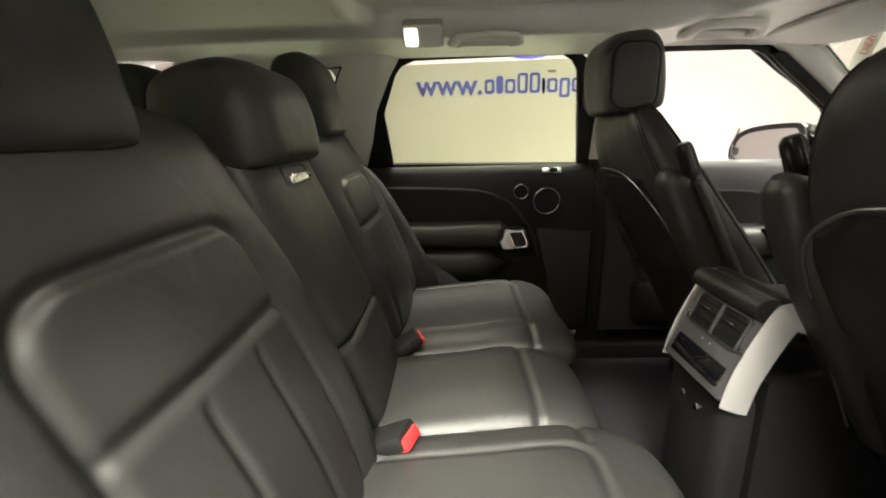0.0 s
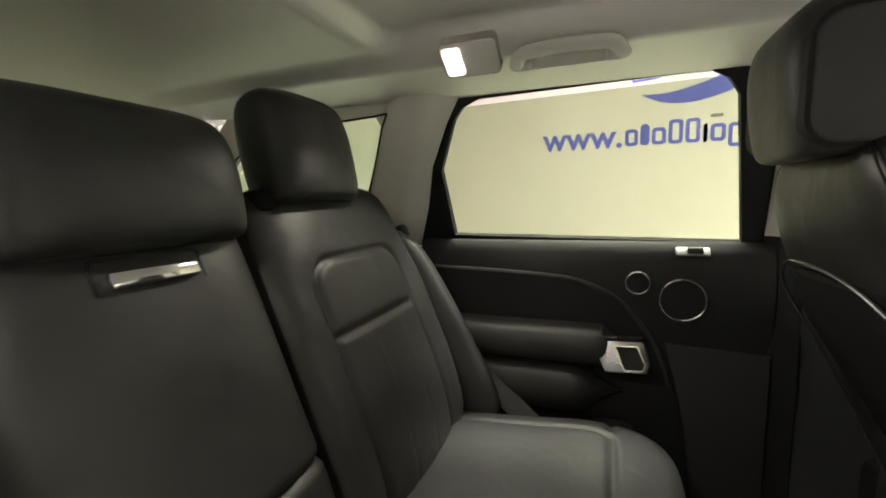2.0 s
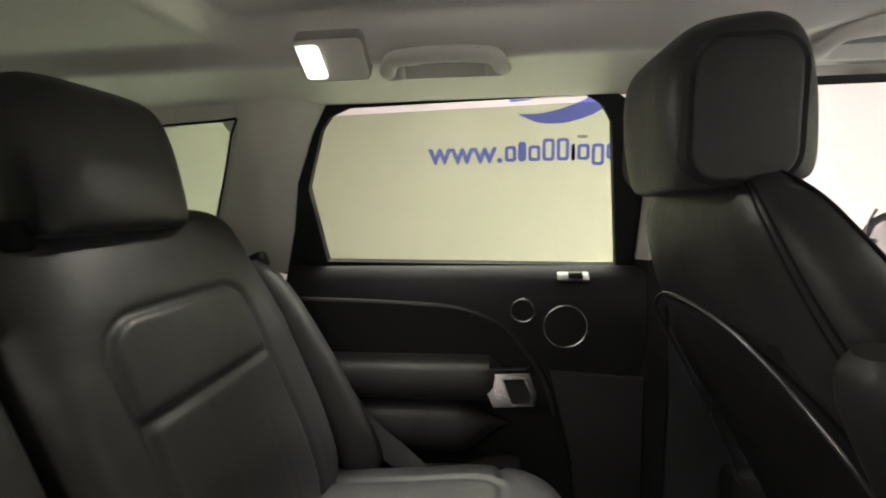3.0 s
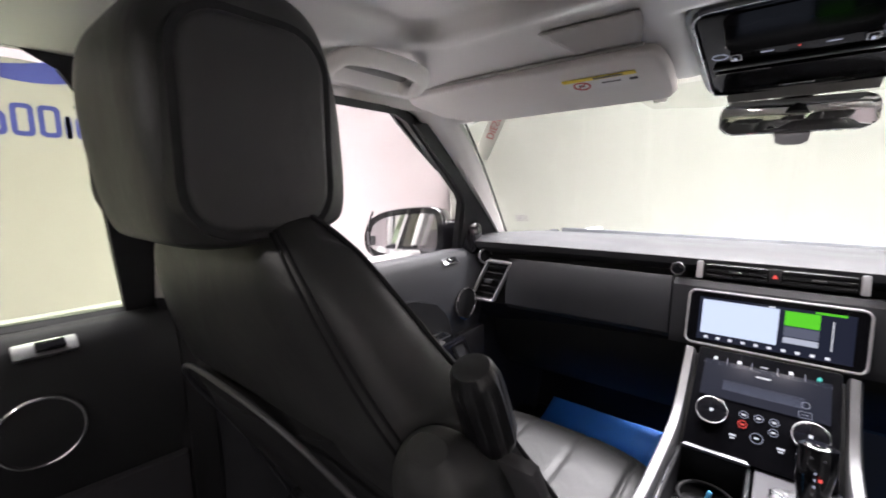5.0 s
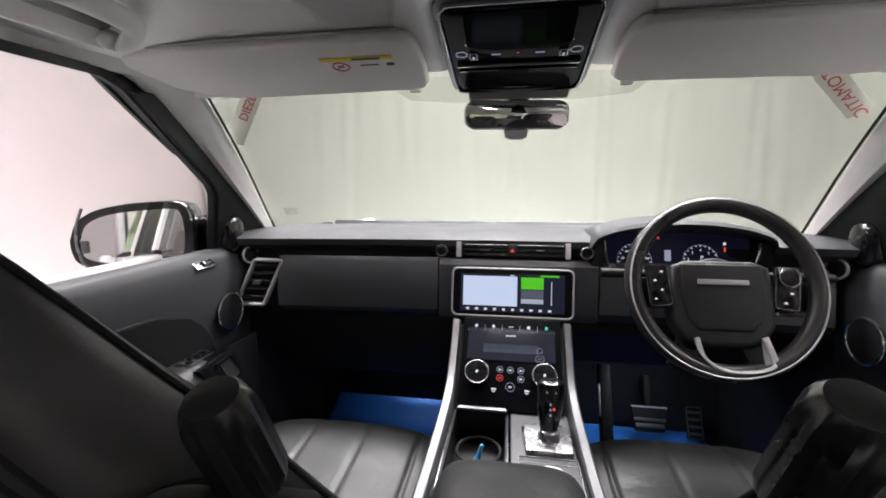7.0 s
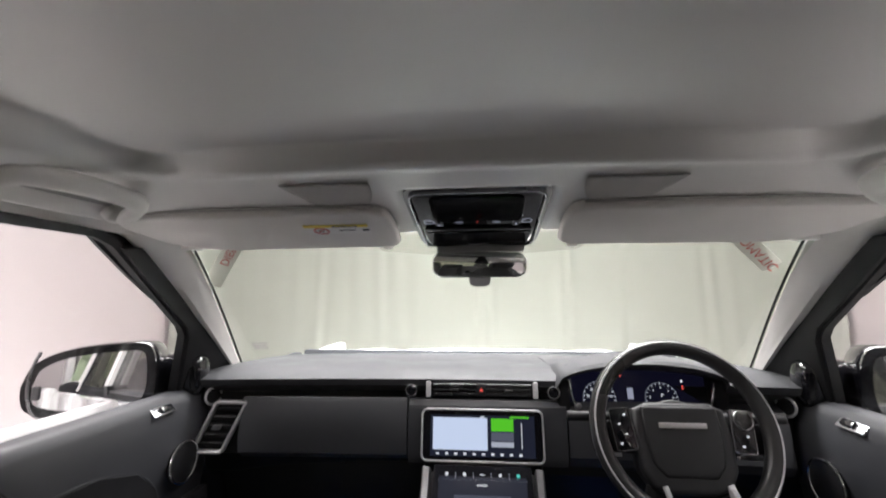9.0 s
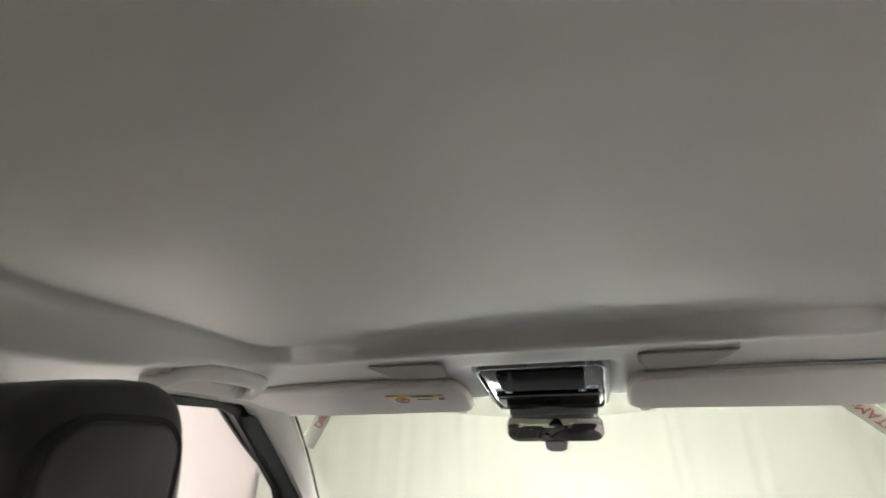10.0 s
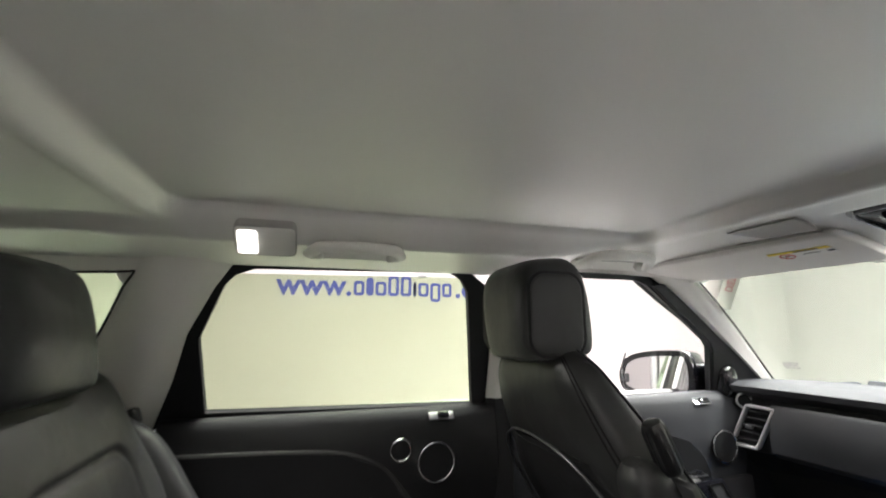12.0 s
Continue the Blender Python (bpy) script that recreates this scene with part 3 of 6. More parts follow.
def build_door(rear, name):
    """A left-hand door, upright and shut; its parts are named."""
    door = thing(name, "black leather-trimmed rear car door, shut, window up" if rear else "black leather-trimmed front car door, shut, window up", "car door", group="car doors")
    glass = REAR_GLASS if rear else FRONT_GLASS
    y0, y1 = (-0.12, 0.655) if rear else (0.70, 1.50)
    g = on_side(glass)
    wide = grown(g, 0.030 if rear else 0.015)
    if rear:
        wide[-1], wide[-2] = (0.662, wide[-1][1]), (0.628, wide[-2][1])
        wide[0], wide[1], wide[2] = (-0.150, -0.02), (-0.097, 0.17), (-0.030, 0.315)
    part("window_frame", ring_between(wide, g, 0.02, side_pose(-0.004)), RUBBER, door)
    sheet = grown(g, 0.01)
    if rear:
        top = max(v for u, v in g)
        sheet = [(u, min(v, top - 0.0095 + 0.016 * (u - 0.5))) for u, v in sheet]
    pane = part("window_pane", prism(sheet, 0.004, side_pose(0.012)), PANE_REAR if rear else PANE, door, "tinted privacy glass" if rear else "clear side glass")
    pane.visible_shadow = False
    # upper panel: a lofted sheet that leans inward under the belt line
    prof = [(-0.775, 1.214), (-0.742, 1.216), (-0.728, 1.209), (-0.716, 1.190), (-0.706, 1.150), (-0.703, 1.110), (-0.705, 1.070), (-0.712, 1.030), (-0.722, 0.98), (-0.724, 0.90), (-0.715, 0.80), (-0.715, 0.60), (-0.775, 0.58)]
    rings = []
    for i in range(15):
        y = y0 + (y1 - y0) * i / 14
        rings.append([(x, y, z) for x, z in prof])
    part("door_panel", skin(rings), PLASTIC if rear else DASH_MID, door)
    # armrest: swells inward, its top edge sweeps down towards the speaker
    rings = []
    ya, yb = (-0.11, 0.42) if rear else (0.80, 1.345)
    for i in range(25):
        t = i / 24
        y = ya + (yb - ya) * t
        e = smooth(1.0, 0.82, t)
        zt, zb = (1.028 if rear else 1.0) * e + 0.94 * (1 - e), 0.935 if rear else 0.885
        bulge = (0.060 if rear else 0.075) * e + 0.004
        ring = []
        for j in range(16):
            a = 2 * math.pi * j / 16
            ring.append((-0.715 + bulge * max(-0.2, sup(math.cos(a), 3.2)), y, (zt + zb) / 2 + (zt - zb) / 2 * sup(math.sin(a), 3.2)))
        rings.append(ring)
    part("armrest", skin(rings), LEATHER, door)
    if rear:
        # softer roll below the armrest, parted from it by a seam
        rings = []
        for i in range(21):
            t = i / 20
            y = ya + 0.02 + (0.36 - ya) * t
            e = smooth(1.0, 0.75, t)
            rings.append([(-0.712 + (0.052 * e + 0.003) * max(-0.2, sup(math.cos(2 * math.pi * j / 16), 2.6)), y, 0.872 + (0.058 * e + 0.004) * sup(math.sin(2 * math.pi * j / 16), 2.6)) for j in range(16)])
        part("lower_roll", skin(rings), LEATHER, door)
    # recess lip above the armrest
    lip = [(-0.706 - 0.06 * (1.10 - z), y, z) for y, z in (((ya, 1.148), (0.135, 1.140), (0.27, 1.128), (0.36, 1.091), (0.413, 1.03), (0.45, 0.97), (0.475, 0.89)) if rear else ((ya, 1.120), (1.05, 1.118), (1.18, 1.113), (1.27, 1.085), (1.325, 1.035), (1.355, 0.97)))]
    part("recess_lip", tube(lip, 0.006 if rear else 0.003, 8), LEATHER if rear else DASH_MID, door)
    well = [(y, z - 0.95) for _, y, z in lip]
    # flat black plate paints the shade of a hollow that the panel lacks
    part("recess", prism([(ya, 0.045 if not rear else -0.06)] + well + ([(1.355, 0.0)] if not rear else []), 0.004, facing((-0.714, 0, 0.95), (0, 1, 0), (0.09, 0, 1))), RUBBER, door)
    # lower pocket and carpet panel
    part("door_pocket", rbox((0.07, (yb - ya) * 0.95, 0.16), 0.025, pose(-0.70, (ya + yb) / 2, 0.72)), PLASTIC, door)
    yc = (yb + y1) / 2 + 0.01
    if rear:
        part("carpet_panel", prism([(0.462, 0.995), (0.652, 0.985), (0.652, 0.62), (0.53, 0.62), (0.50, 0.82)], 0.02, facing((-0.696, 0, 0), (0, 1, 0), (0, 0, 1)), 0.005), CARPET_PANEL, door, "grey carpeted lower panel")
    else:
        part("carpet_panel", rbox((0.02, y1 - yb - 0.03, 0.36), 0.006, pose(-0.706, yc, 0.795)), CARPET_PANEL, door, "grey carpeted lower panel")
    sp = (0.491, 1.095, 0.044) if rear else (1.40, 1.062, 0.046)
    for nm, (y, z, r) in (("speaker", sp), *((("tweeter", (0.403, 1.128, 0.024)),) if rear else ())):
        m = facing((-0.703, y, z), (0, 1, 0), (0, 0, 1))
        s = part(nm, cyl(r, r, 0.012, m, 40, 0.002), RUBBER, door, "black mesh speaker grille")
        part("ring", torus(r, 0.0028, m @ pose(0, 0, 0.006), 48, 8), CHROME, s, "thin chrome ring")
    # window switch
    ys, zs = (0.508, 1.190) if rear else (1.345, 1.185)
    m = facing((-0.716, ys, zs + 0.006), (0, 1, 0), (-0.75, 0, 0.75))
    sw = part("window_switch", prism(round_rect(0.064, 0.022, 0.003), 0.006, m @ pose(0, 0, 0.003), 0.001), SATIN, door, "satin plate with black rocker switch")
    part("rocker", rbox((0.030, 0.014, 0.008), 0.002, m @ pose(0.004, 0, 0.006)), GLOSS_BLACK, sw)
    # inner handle
    yh, zh = (0.366, 0.972) if rear else (1.262, 0.966)
    m = facing((-0.655, yh, zh), (0, 1, 0.05), (-0.25, 0, 1)) if rear else facing((-0.632, yh, zh), (0, 1, 0.05), (-0.25, 0, 1))
    h = part("handle_plate", prism([(-0.056, 0.033), (0.050, 0.033), (0.062, -0.010), (0.054, -0.034), (-0.028, -0.034)], 0.02, m, 0.0015), SATIN if rear else GLOSS_BLACK, door, "satin metal handle surround" if rear else "gloss black handle surround")
    part("pull_cup", prism([(-0.026, 0.026), (0.020, 0.026), (0.034, -0.012), (0.028, -0.026), (-0.010, -0.026)], 0.004, m @ pose(0.018, -0.002, 0.002)), RUBBER, h)
    outer = [(-0.027, 0.027), (0.021, 0.027), (0.036, -0.012), (0.029, -0.028), (-0.010, -0.028)]
    part("lever", ring_between(outer, grown(outer, -0.0035), 0.006, m @ pose(0.018, -0.002, 0.006)), CHROME, h, "bright lever rim")
    if rear:
        part("cap_strip", rbox((0.118, 0.006, 0.022), 0.002, m @ pose(0.0, 0.040, -0.004)), KNOB, h)
    if not rear:
        # black sail panel and its tweeter
        sail = [(1.436, 1.19), (1.70, 1.19), (1.627, 1.28), (1.516, 1.37), (1.402, 1.446), (1.28, 1.53), (1.19, 1.556), (1.145, 1.548), (1.224, 1.490), (1.390, 1.378), (1.408, 1.350)]
        part("sail_panel", prism([(y, (z - 1.215)) for y, z in sail], 0.03, side_pose(-0.014), 0.003), RUBBER, door)
        m = facing((-0.698, 1.490, 1.192), (0.5, 1, 0), (0, 0, 1))
        s = part("tweeter", cyl(0.021, 0.021, 0.02, m, 32, 0.003), RUBBER, door, "small round tweeter")
        part("ring", torus(0.0215, 0.0032, m @ pose(0, 0, 0.011), 40, 8), PALE_SATIN, s)
        q = part("seat_switches", frame_bm(0.034, 0.078, 0.004, 0.0012, 0.004, pose(-0.684, 1.252, 1.0035)), SATIN, door)
        for k in range(4):
            part("button", rbox((0.010, 0.012, 0.004), 0.001, pose(-0.684 + 0.006 * (-1) ** k, 1.226 + 0.018 * k, 1.0030)), GLOSS_BLACK, q)
    # outer skin
    part("outer_skin", rbox((0.03, y1 - y0, 0.72), 0.012, pose(-0.86, (y0 + y1) / 2, 0.85)), PAINT, door)
    part("shoulder", rbox((0.09, y1 - y0, 0.02), 0.008, pose(-0.825, (y0 + y1) / 2, 1.182)), PAINT, door)
    return door


rear_door = build_door(True, "rear_door")
front_door = build_door(False, "front_door")


def mirrored(ob, name, label, at=(0, 0, 0), turn=0.0):
    """A right-hand twin of a left-hand thing, with meshes of its own."""
    top = thing(name, label, ob["category"], ob.get("group", ""), at=at)

    def copy_under(src, dst):
        for c in src.children:
            me = c.data.copy()
            me.transform(Matrix.Translation(-Vector(at)) @ FLIP)
            me.flip_normals()
            d = new(c.name.split(".")[0], me)
            d.parent = dst
            d.visible_shadow = c.visible_shadow
            tagged(d, c.get("label", ""))
            copy_under(c, d)

    copy_under(ob, top)
    top.rotation_euler = (0, 0, turn)
    return top


mirrored(front_door, "front_door", "black leather-trimmed driver's door, shut, window up")
mirrored(rear_door, "rear_door", "black leather-trimmed rear car door, standing wide open", at=(0.80, 0.655, 0), turn=radians(68))

# ---- floor, glass and outer body ----
tagged(part("floor", rbox((1.50, 3.1, 0.06), 0.01, pose(0, 0.55, 0.47)), CARPET), "black carpeted car floor", "floor", kind="structure")
tagged(part("bulkhead", rbox((1.50, 0.05, 0.75), 0.01, pose(0, 2.08, 0.86, -18)), CARPET), "black carpeted front bulkhead", "bulkhead", kind="structure")


def windscreen():
    rows = []
    for j in range(13):
        v = j / 12
        row = []
        for i in range(25):
            u = 2 * i / 24 - 1
            hw = 0.845 - 0.155 * v
            y = 2.13 - 0.83 * v - (0.30 - 0.20 * v) * u * u
            row.append((u * hw, y, 1.205 + 0.372 * v - 0.02 * u * u * v))
        rows.append(row)
    ws = thing("windscreen", "clear raked windscreen with black edge seals", "windscreen", kind="structure")
    pane = part("pane", skin(rows, closed=False), PANE_FRONT, ws)
    pane.visible_shadow = False
    for s in (0, -1):
        part("edge_seal", tube([Vector(r[s]) + Vector((0.012 if s == 0 else -0.012, -0.004, 0)) for r in rows], 0.005, 6, smooth_n=2), RUBBER, ws)
    return rows


windscreen()


def outer_body():
    body = thing("car", "gloss white car body with long flat bonnet", "car")
    rows = []
    for j in range(15):
        v = j / 14
        rows.append([(x, 2.14 + 1.05 * v - 0.12 * (x / 0.85) ** 2, 1.185 - 0.10 * v ** 2.2 - 0.05 * (x / 0.85) ** 4 + 0.02 * smooth(0.45, 0.62, abs(x))) for x in [-0.88 + 1.76 * i / 30 for i in range(31)]])
    part("bonnet", skin(rows, closed=False), PAINT, body)
    rows = []
    for j in range(16):
        y = -1.0 + 2.32 * j / 15
        rows.append([(x, y, 1.70 - 0.09 * (abs(x) / 0.72) ** 3 - 0.09 * smooth(0.95, 1.32, y) - 0.06 * smooth(-0.3, -1.0, y)) for x in [-0.72 + 1.44 * i / 16 for i in range(17)]])
    part("roof_skin", skin(rows, closed=False), PAINT, body)
    for s in (-1, 1):
        part("wing", rbox((0.06, 1.5, 0.5), 0.02, pose(s * 0.90, 2.35, 0.90)), PAINT, body)
        part("rear_wing", rbox((0.05, 0.95, 0.75), 0.02, pose(s * 0.88, -0.62, 0.85)), PAINT, body)
        # unseen outer panels, added to keep lamp light from leaking into the cabin
        part("cant_rail", rbox((0.06, 2.2, 0.07), 0.02, pose(s * 0.705, 0.08, 1.635)), PAINT, body)
        part("rear_pillar_skin", rbox((0.04, 0.30, 0.50), 0.015, pose(s * 0.765, -0.98, 1.42)), PAINT, body)
    part("underside", rbox((1.7, 4.4, 0.1), 0.02, pose(0, 0.85, 0.38)), RUBBER, body)
    part("nose", rbox((1.7, 0.12, 0.6), 0.05, pose(0, 3.15, 0.75)), PAINT, body)
    part("tail_panel", rbox((1.66, 0.05, 0.62), 0.02, pose(0, -1.125, 0.80)), PAINT, body)
    for s in (-1, 1):
        for y in (2.42, -0.42):
            w = part("wheel", torus(0.285, 0.10, pose(s * 0.83, y, 0.385, 0, 90, 0), 40, 12), RUBBER, body, "black rubber tyre on a grey alloy rim")
            part("rim", cyl(0.235, 0.235, 0.13, pose(s * 0.83, y, 0.385, 0, 90, 0), 32, 0.01), GREY_METAL, w)
    return body


outer_body()


def tailgate():
    t = thing("tailgate", "tailgate with tinted rear window and dark surround", "tailgate")
    out = [(-0.62, -0.02), (0.62, -0.02), (0.60, 0.12), (0.54, 0.275), (0.47, 0.302), (-0.47, 0.302), (-0.54, 0.275), (-0.60, 0.12)]
    m = facing((0, -1.03, 1.255), (-1, 0, 0), (0, 0.25, 1))
    part("surround", ring_between(grown(out, 0.075), out, 0.05, m), RUBBER, t)
    p = part("rear_pane", prism(grown(out, 0.01), 0.004, m @ pose(0, 0, -0.03)), PANE_REAR, t, "tinted rear glass")
    p.visible_shadow = False
    part("header_strip", tube([(-0.55, -0.915, 1.572), (-0.3, -0.925, 1.588), (0.3, -0.925, 1.588), (0.55, -0.915, 1.572)], 0.0035, 6), WHITE_LABEL, t, "pale strip along the header")
    part("lower_panel", rbox((1.45, 0.06, 0.72), 0.02, pose(0, -1.06, 0.82)), PLASTIC, t)
    return t


tailgate()
tagged(part("load_cover", rbox((1.30, 0.62, 0.03), 0.01, pose(0, -0.66, 1.16)), RUBBER), "black roller load cover behind the seats", "load cover")

# ---- seats ----
def headrest(seat, w, h, d, at, tilt, back_panel=False, exps=3.6):
    """A stuffed head restraint; at is its middle."""
    y, z = at[1], at[2]
    c, s = math.cos(radians(tilt)), math.sin(radians(tilt))
    sp = []
    for k, ws, ts in ((-0.5, 0.74, 0.45), (-0.487, 0.92, 0.76), (-0.41, 0.98, 0.94), (-0.15, 1.0, 1.0), (0.15, 1.0, 0.98), (0.36, 0.95, 0.86), (0.47, 0.82, 0.60), (0.5, 0.6, 0.3)):
        sp.append((y - s * h * k, z + c * h * k, w * ws, d * ts, at[0]))
    hr = part("head_restraint", pad(sp, 72, exps, per=10), LEATHER, seat, "stuffed black leather head restraint")
    if back_panel:
        for e in (-1, 1):
            m = facing((at[0] + e * (w / 2 - 0.005), y - 0.008, z - 0.012), (0, e, 0), (0, -s, c))
            part("side_gusset", prism(round_rect(0.102, h * 0.78, 0.030), 0.026, m @ pose(0, 0, 0.0065), 0.006, 5), LEATHER, hr)
            part("seam", frame_bm(0.110, h * 0.82, 0.034, 0.006, 0.022, m @ pose(0, 0, 0.0045)), RUBBER, hr)
    return hr


def front_seat(cx, inner, dy=0.0, dz=0.0, arm_out=0.241, rest=(0.0, 0.0)):
    """A front seat; inner is the sign of the x direction towards the tunnel."""
    seat = thing("front_seat", "black leather front seat with folded-up armrest", "car seat", group="front seats", at=(cx, 0.9 + dy, 0.5 + dz))
    o = Matrix.Translation((-cx, -0.9, -0.5))

    def put(name, bm, mat, parent=seat, label=""):
        bm.transform(o)
        return part(name, bm, mat, parent, label)

    def relief(u, s, z):
        h = 0.0
        for g in (-0.16, 0.16):
            h += groove(u - g * (1 - 0.25 * s), 0.006, 0.007)
        h += groove((s - 0.55) * 0.6, 0.006, 0.006) * (abs(u) < 0.15)
        return h

    spine = [(0.98, 0.70, 0.30, 0.05, cx), (0.955, 0.75, 0.46, 0.13, cx), (0.885, 0.87, 0.51, 0.155, cx), (0.798, 1.00, 0.51, 0.15, cx), (0.722, 1.12, 0.47, 0.135, cx), (0.672, 1.205, 0.43, 0.120, cx), (0.640, 1.262, 0.385, 0.105, cx), (0.618, 1.310, 0.340, 0.09, cx), (0.606, 1.346, 0.290, 0.075, cx), (0.600, 1.372, 0.225, 0.05, cx), (0.597, 1.388, 0.14, 0.02, cx)]
    back = put("backrest", pad(spine, 120, 5.0, relief, per=14), LEATHER)
    for e in (-1, 1):
        put("edge_piping", tube(pad_line(spine, lambda s: e * 0.965, 14, 5.0, 1, 0.001, 0.2, 0.97), 0.0023, 6, smooth_n=2), RUBBER, back, "raised black piping along the edge")
        for k in (0.90, 0.935):
            put("stitch_line", tube(pad_line(spine, lambda s: e * k, 14, 5.0, -1, -0.0004, 0.3, 0.9), 0.0016, 6, smooth_n=2), RUBBER, back)
    # hard back shell, piping seam
    rings = []
    line = bez([(0.875, 0.70), (0.80, 0.85), (0.715, 1.0), (0.635, 1.13), (0.597, 1.205)], 6)
    for i, p in enumerate(line):
        t = i / (len(line) - 1)
        w = 0.235 * (1 - 0.40 * smooth(0.5, 1.0, t) ** 2)
        rings.append([(cx + w * u, p.x + 0.02 * abs(u) ** 4 - 0.012 * (1 - u * u), p.y) for u in [k / 8 - 1 for k in range(17)]] + [(cx + w * u, p.x + 0.05, p.y + 0.01) for u in [1 - k / 8 for k in range(17)]])
    put("back_shell", skin(rings), RUBBER, label="hard black seat-back shell")
    arch = [(cx - inner * 0.235, 0.80, 0.82), (cx - inner * 0.215, 0.70, 1.02), (cx - inner * 0.18, 0.62, 1.155), (cx - inner * 0.10, 0.588, 1.212), (cx, 0.582, 1.222), (cx + inner * 0.10, 0.590, 1.205), (cx + inner * 0.18, 0.622, 1.14), (cx + inner * 0.215, 0.70, 1.01), (cx + inner * 0.235, 0.80, 0.82)]
    put("piping", tube(arch, 0.0026, 8), GREY_METAL, label="pale piping along the shell")
    # cushion
    def crelief(u, s, z):
        d = sd_box(u, (s - 0.62) * 0.50, 0.178, 0.24, 0.05)
        h = groove(d, 0.0045, 0.007) + 0.005 * smooth(0.0, 0.06, d)
        for k in (-0.06, 0.06):
            h += groove(u - k, 0.0045, 0.005) * smooth(0.0, -0.01, d)
        return h

    sp = [(0.93, 0.75, 0.42, 0.06, cx), (0.95, 0.74, 0.48, 0.15, cx), (1.05, 0.735, 0.51, 0.17, cx), (1.18, 0.742, 0.51, 0.17, cx), (1.29, 0.752, 0.49, 0.16, cx), (1.355, 0.75, 0.44, 0.12, cx), (1.385, 0.735, 0.32, 0.05, cx)]
    bm = pad(sp[::-1], 280, 3.6, crelief, per=22)
    put("cushion", bm, LEATHER)
    put("seat_base", rbox((0.46, 0.50, 0.17), 0.03, pose(cx, 1.16, 0.585)), PLASTIC)
    hr = headrest(seat, 0.197, 0.178, 0.148, (cx + inner * 0.006 + rest[0], 0.588 + rest[1], 1.449), 6, True, 5.8)
    hr.data.transform(o)
    for c in hr.children:
        c.data.transform(o)
    for s in (-0.065, 0.065):
        put("post", cyl(0.006, 0.006, 0.10, pose(cx + s + rest[0] * 0.5, 0.600 + rest[1] * 0.6, 1.345, 8), 16), CHROME)
        put("post_collar", rbox((0.036, 0.040, 0.030), 0.007, pose(cx + s + rest[0] * 0.5, 0.598 + rest[1] * 0.6, 1.357, 8), 3), KNOB)
    # folded armrest with its knob
    ax = cx + inner * arm_out
    bx = ax - inner * 0.022
    arm = put("armrest", pad([(0.86, 0.80, 0.06, 0.06, bx), (0.775, 0.94, 0.074, 0.070, bx), (0.70, 1.07, 0.078, 0.075, bx), (0.658, 1.15, 0.078, 0.074, bx), (0.634, 1.196, 0.074, 0.068, bx), (0.620, 1.222, 0.060, 0.050, bx), (0.612, 1.236, 0.030, 0.020, bx)], 48, 3.0, per=10), LEATHER, label="folded-up leather armrest")
    put("arm_face", rbox((0.050, 0.012, 0.30), 0.005, pose(ax + inner * 0.004, 0.735, 1.085, 29)), GREY_PANEL, arm)
    km = pose(ax - inner * 0.002, 0.645, 1.258, 24)
    rings = []
    for zz, k in ((-0.036, 0.80), (-0.033, 0.92), (-0.026, 0.97), (0.014, 0.95), (0.024, 0.92), (0.030, 0.85), (0.034, 0.70), (0.0352, 0.45)):
        flute = 0.075 * smooth(0.034, 0.022, zz) * smooth(-0.034, -0.028, zz)
        rings.append([km @ Vector((0.0172 * k * (1 + flute * math.cos(9 * a) ** 3) * math.cos(a), 0.0172 * k * (1 + flute * math.cos(9 * a) ** 3) * math.sin(a), zz)) for a in [2 * math.pi * q / 72 for q in range(72)]])
    put("knob", skin(rings), KNOB, arm, "ribbed black adjuster knob")
    return seat


front_seat(-0.375, 1)
front_seat(0.372, -1, 0.012, 0.012, 0.250, (0.028, 0.045))


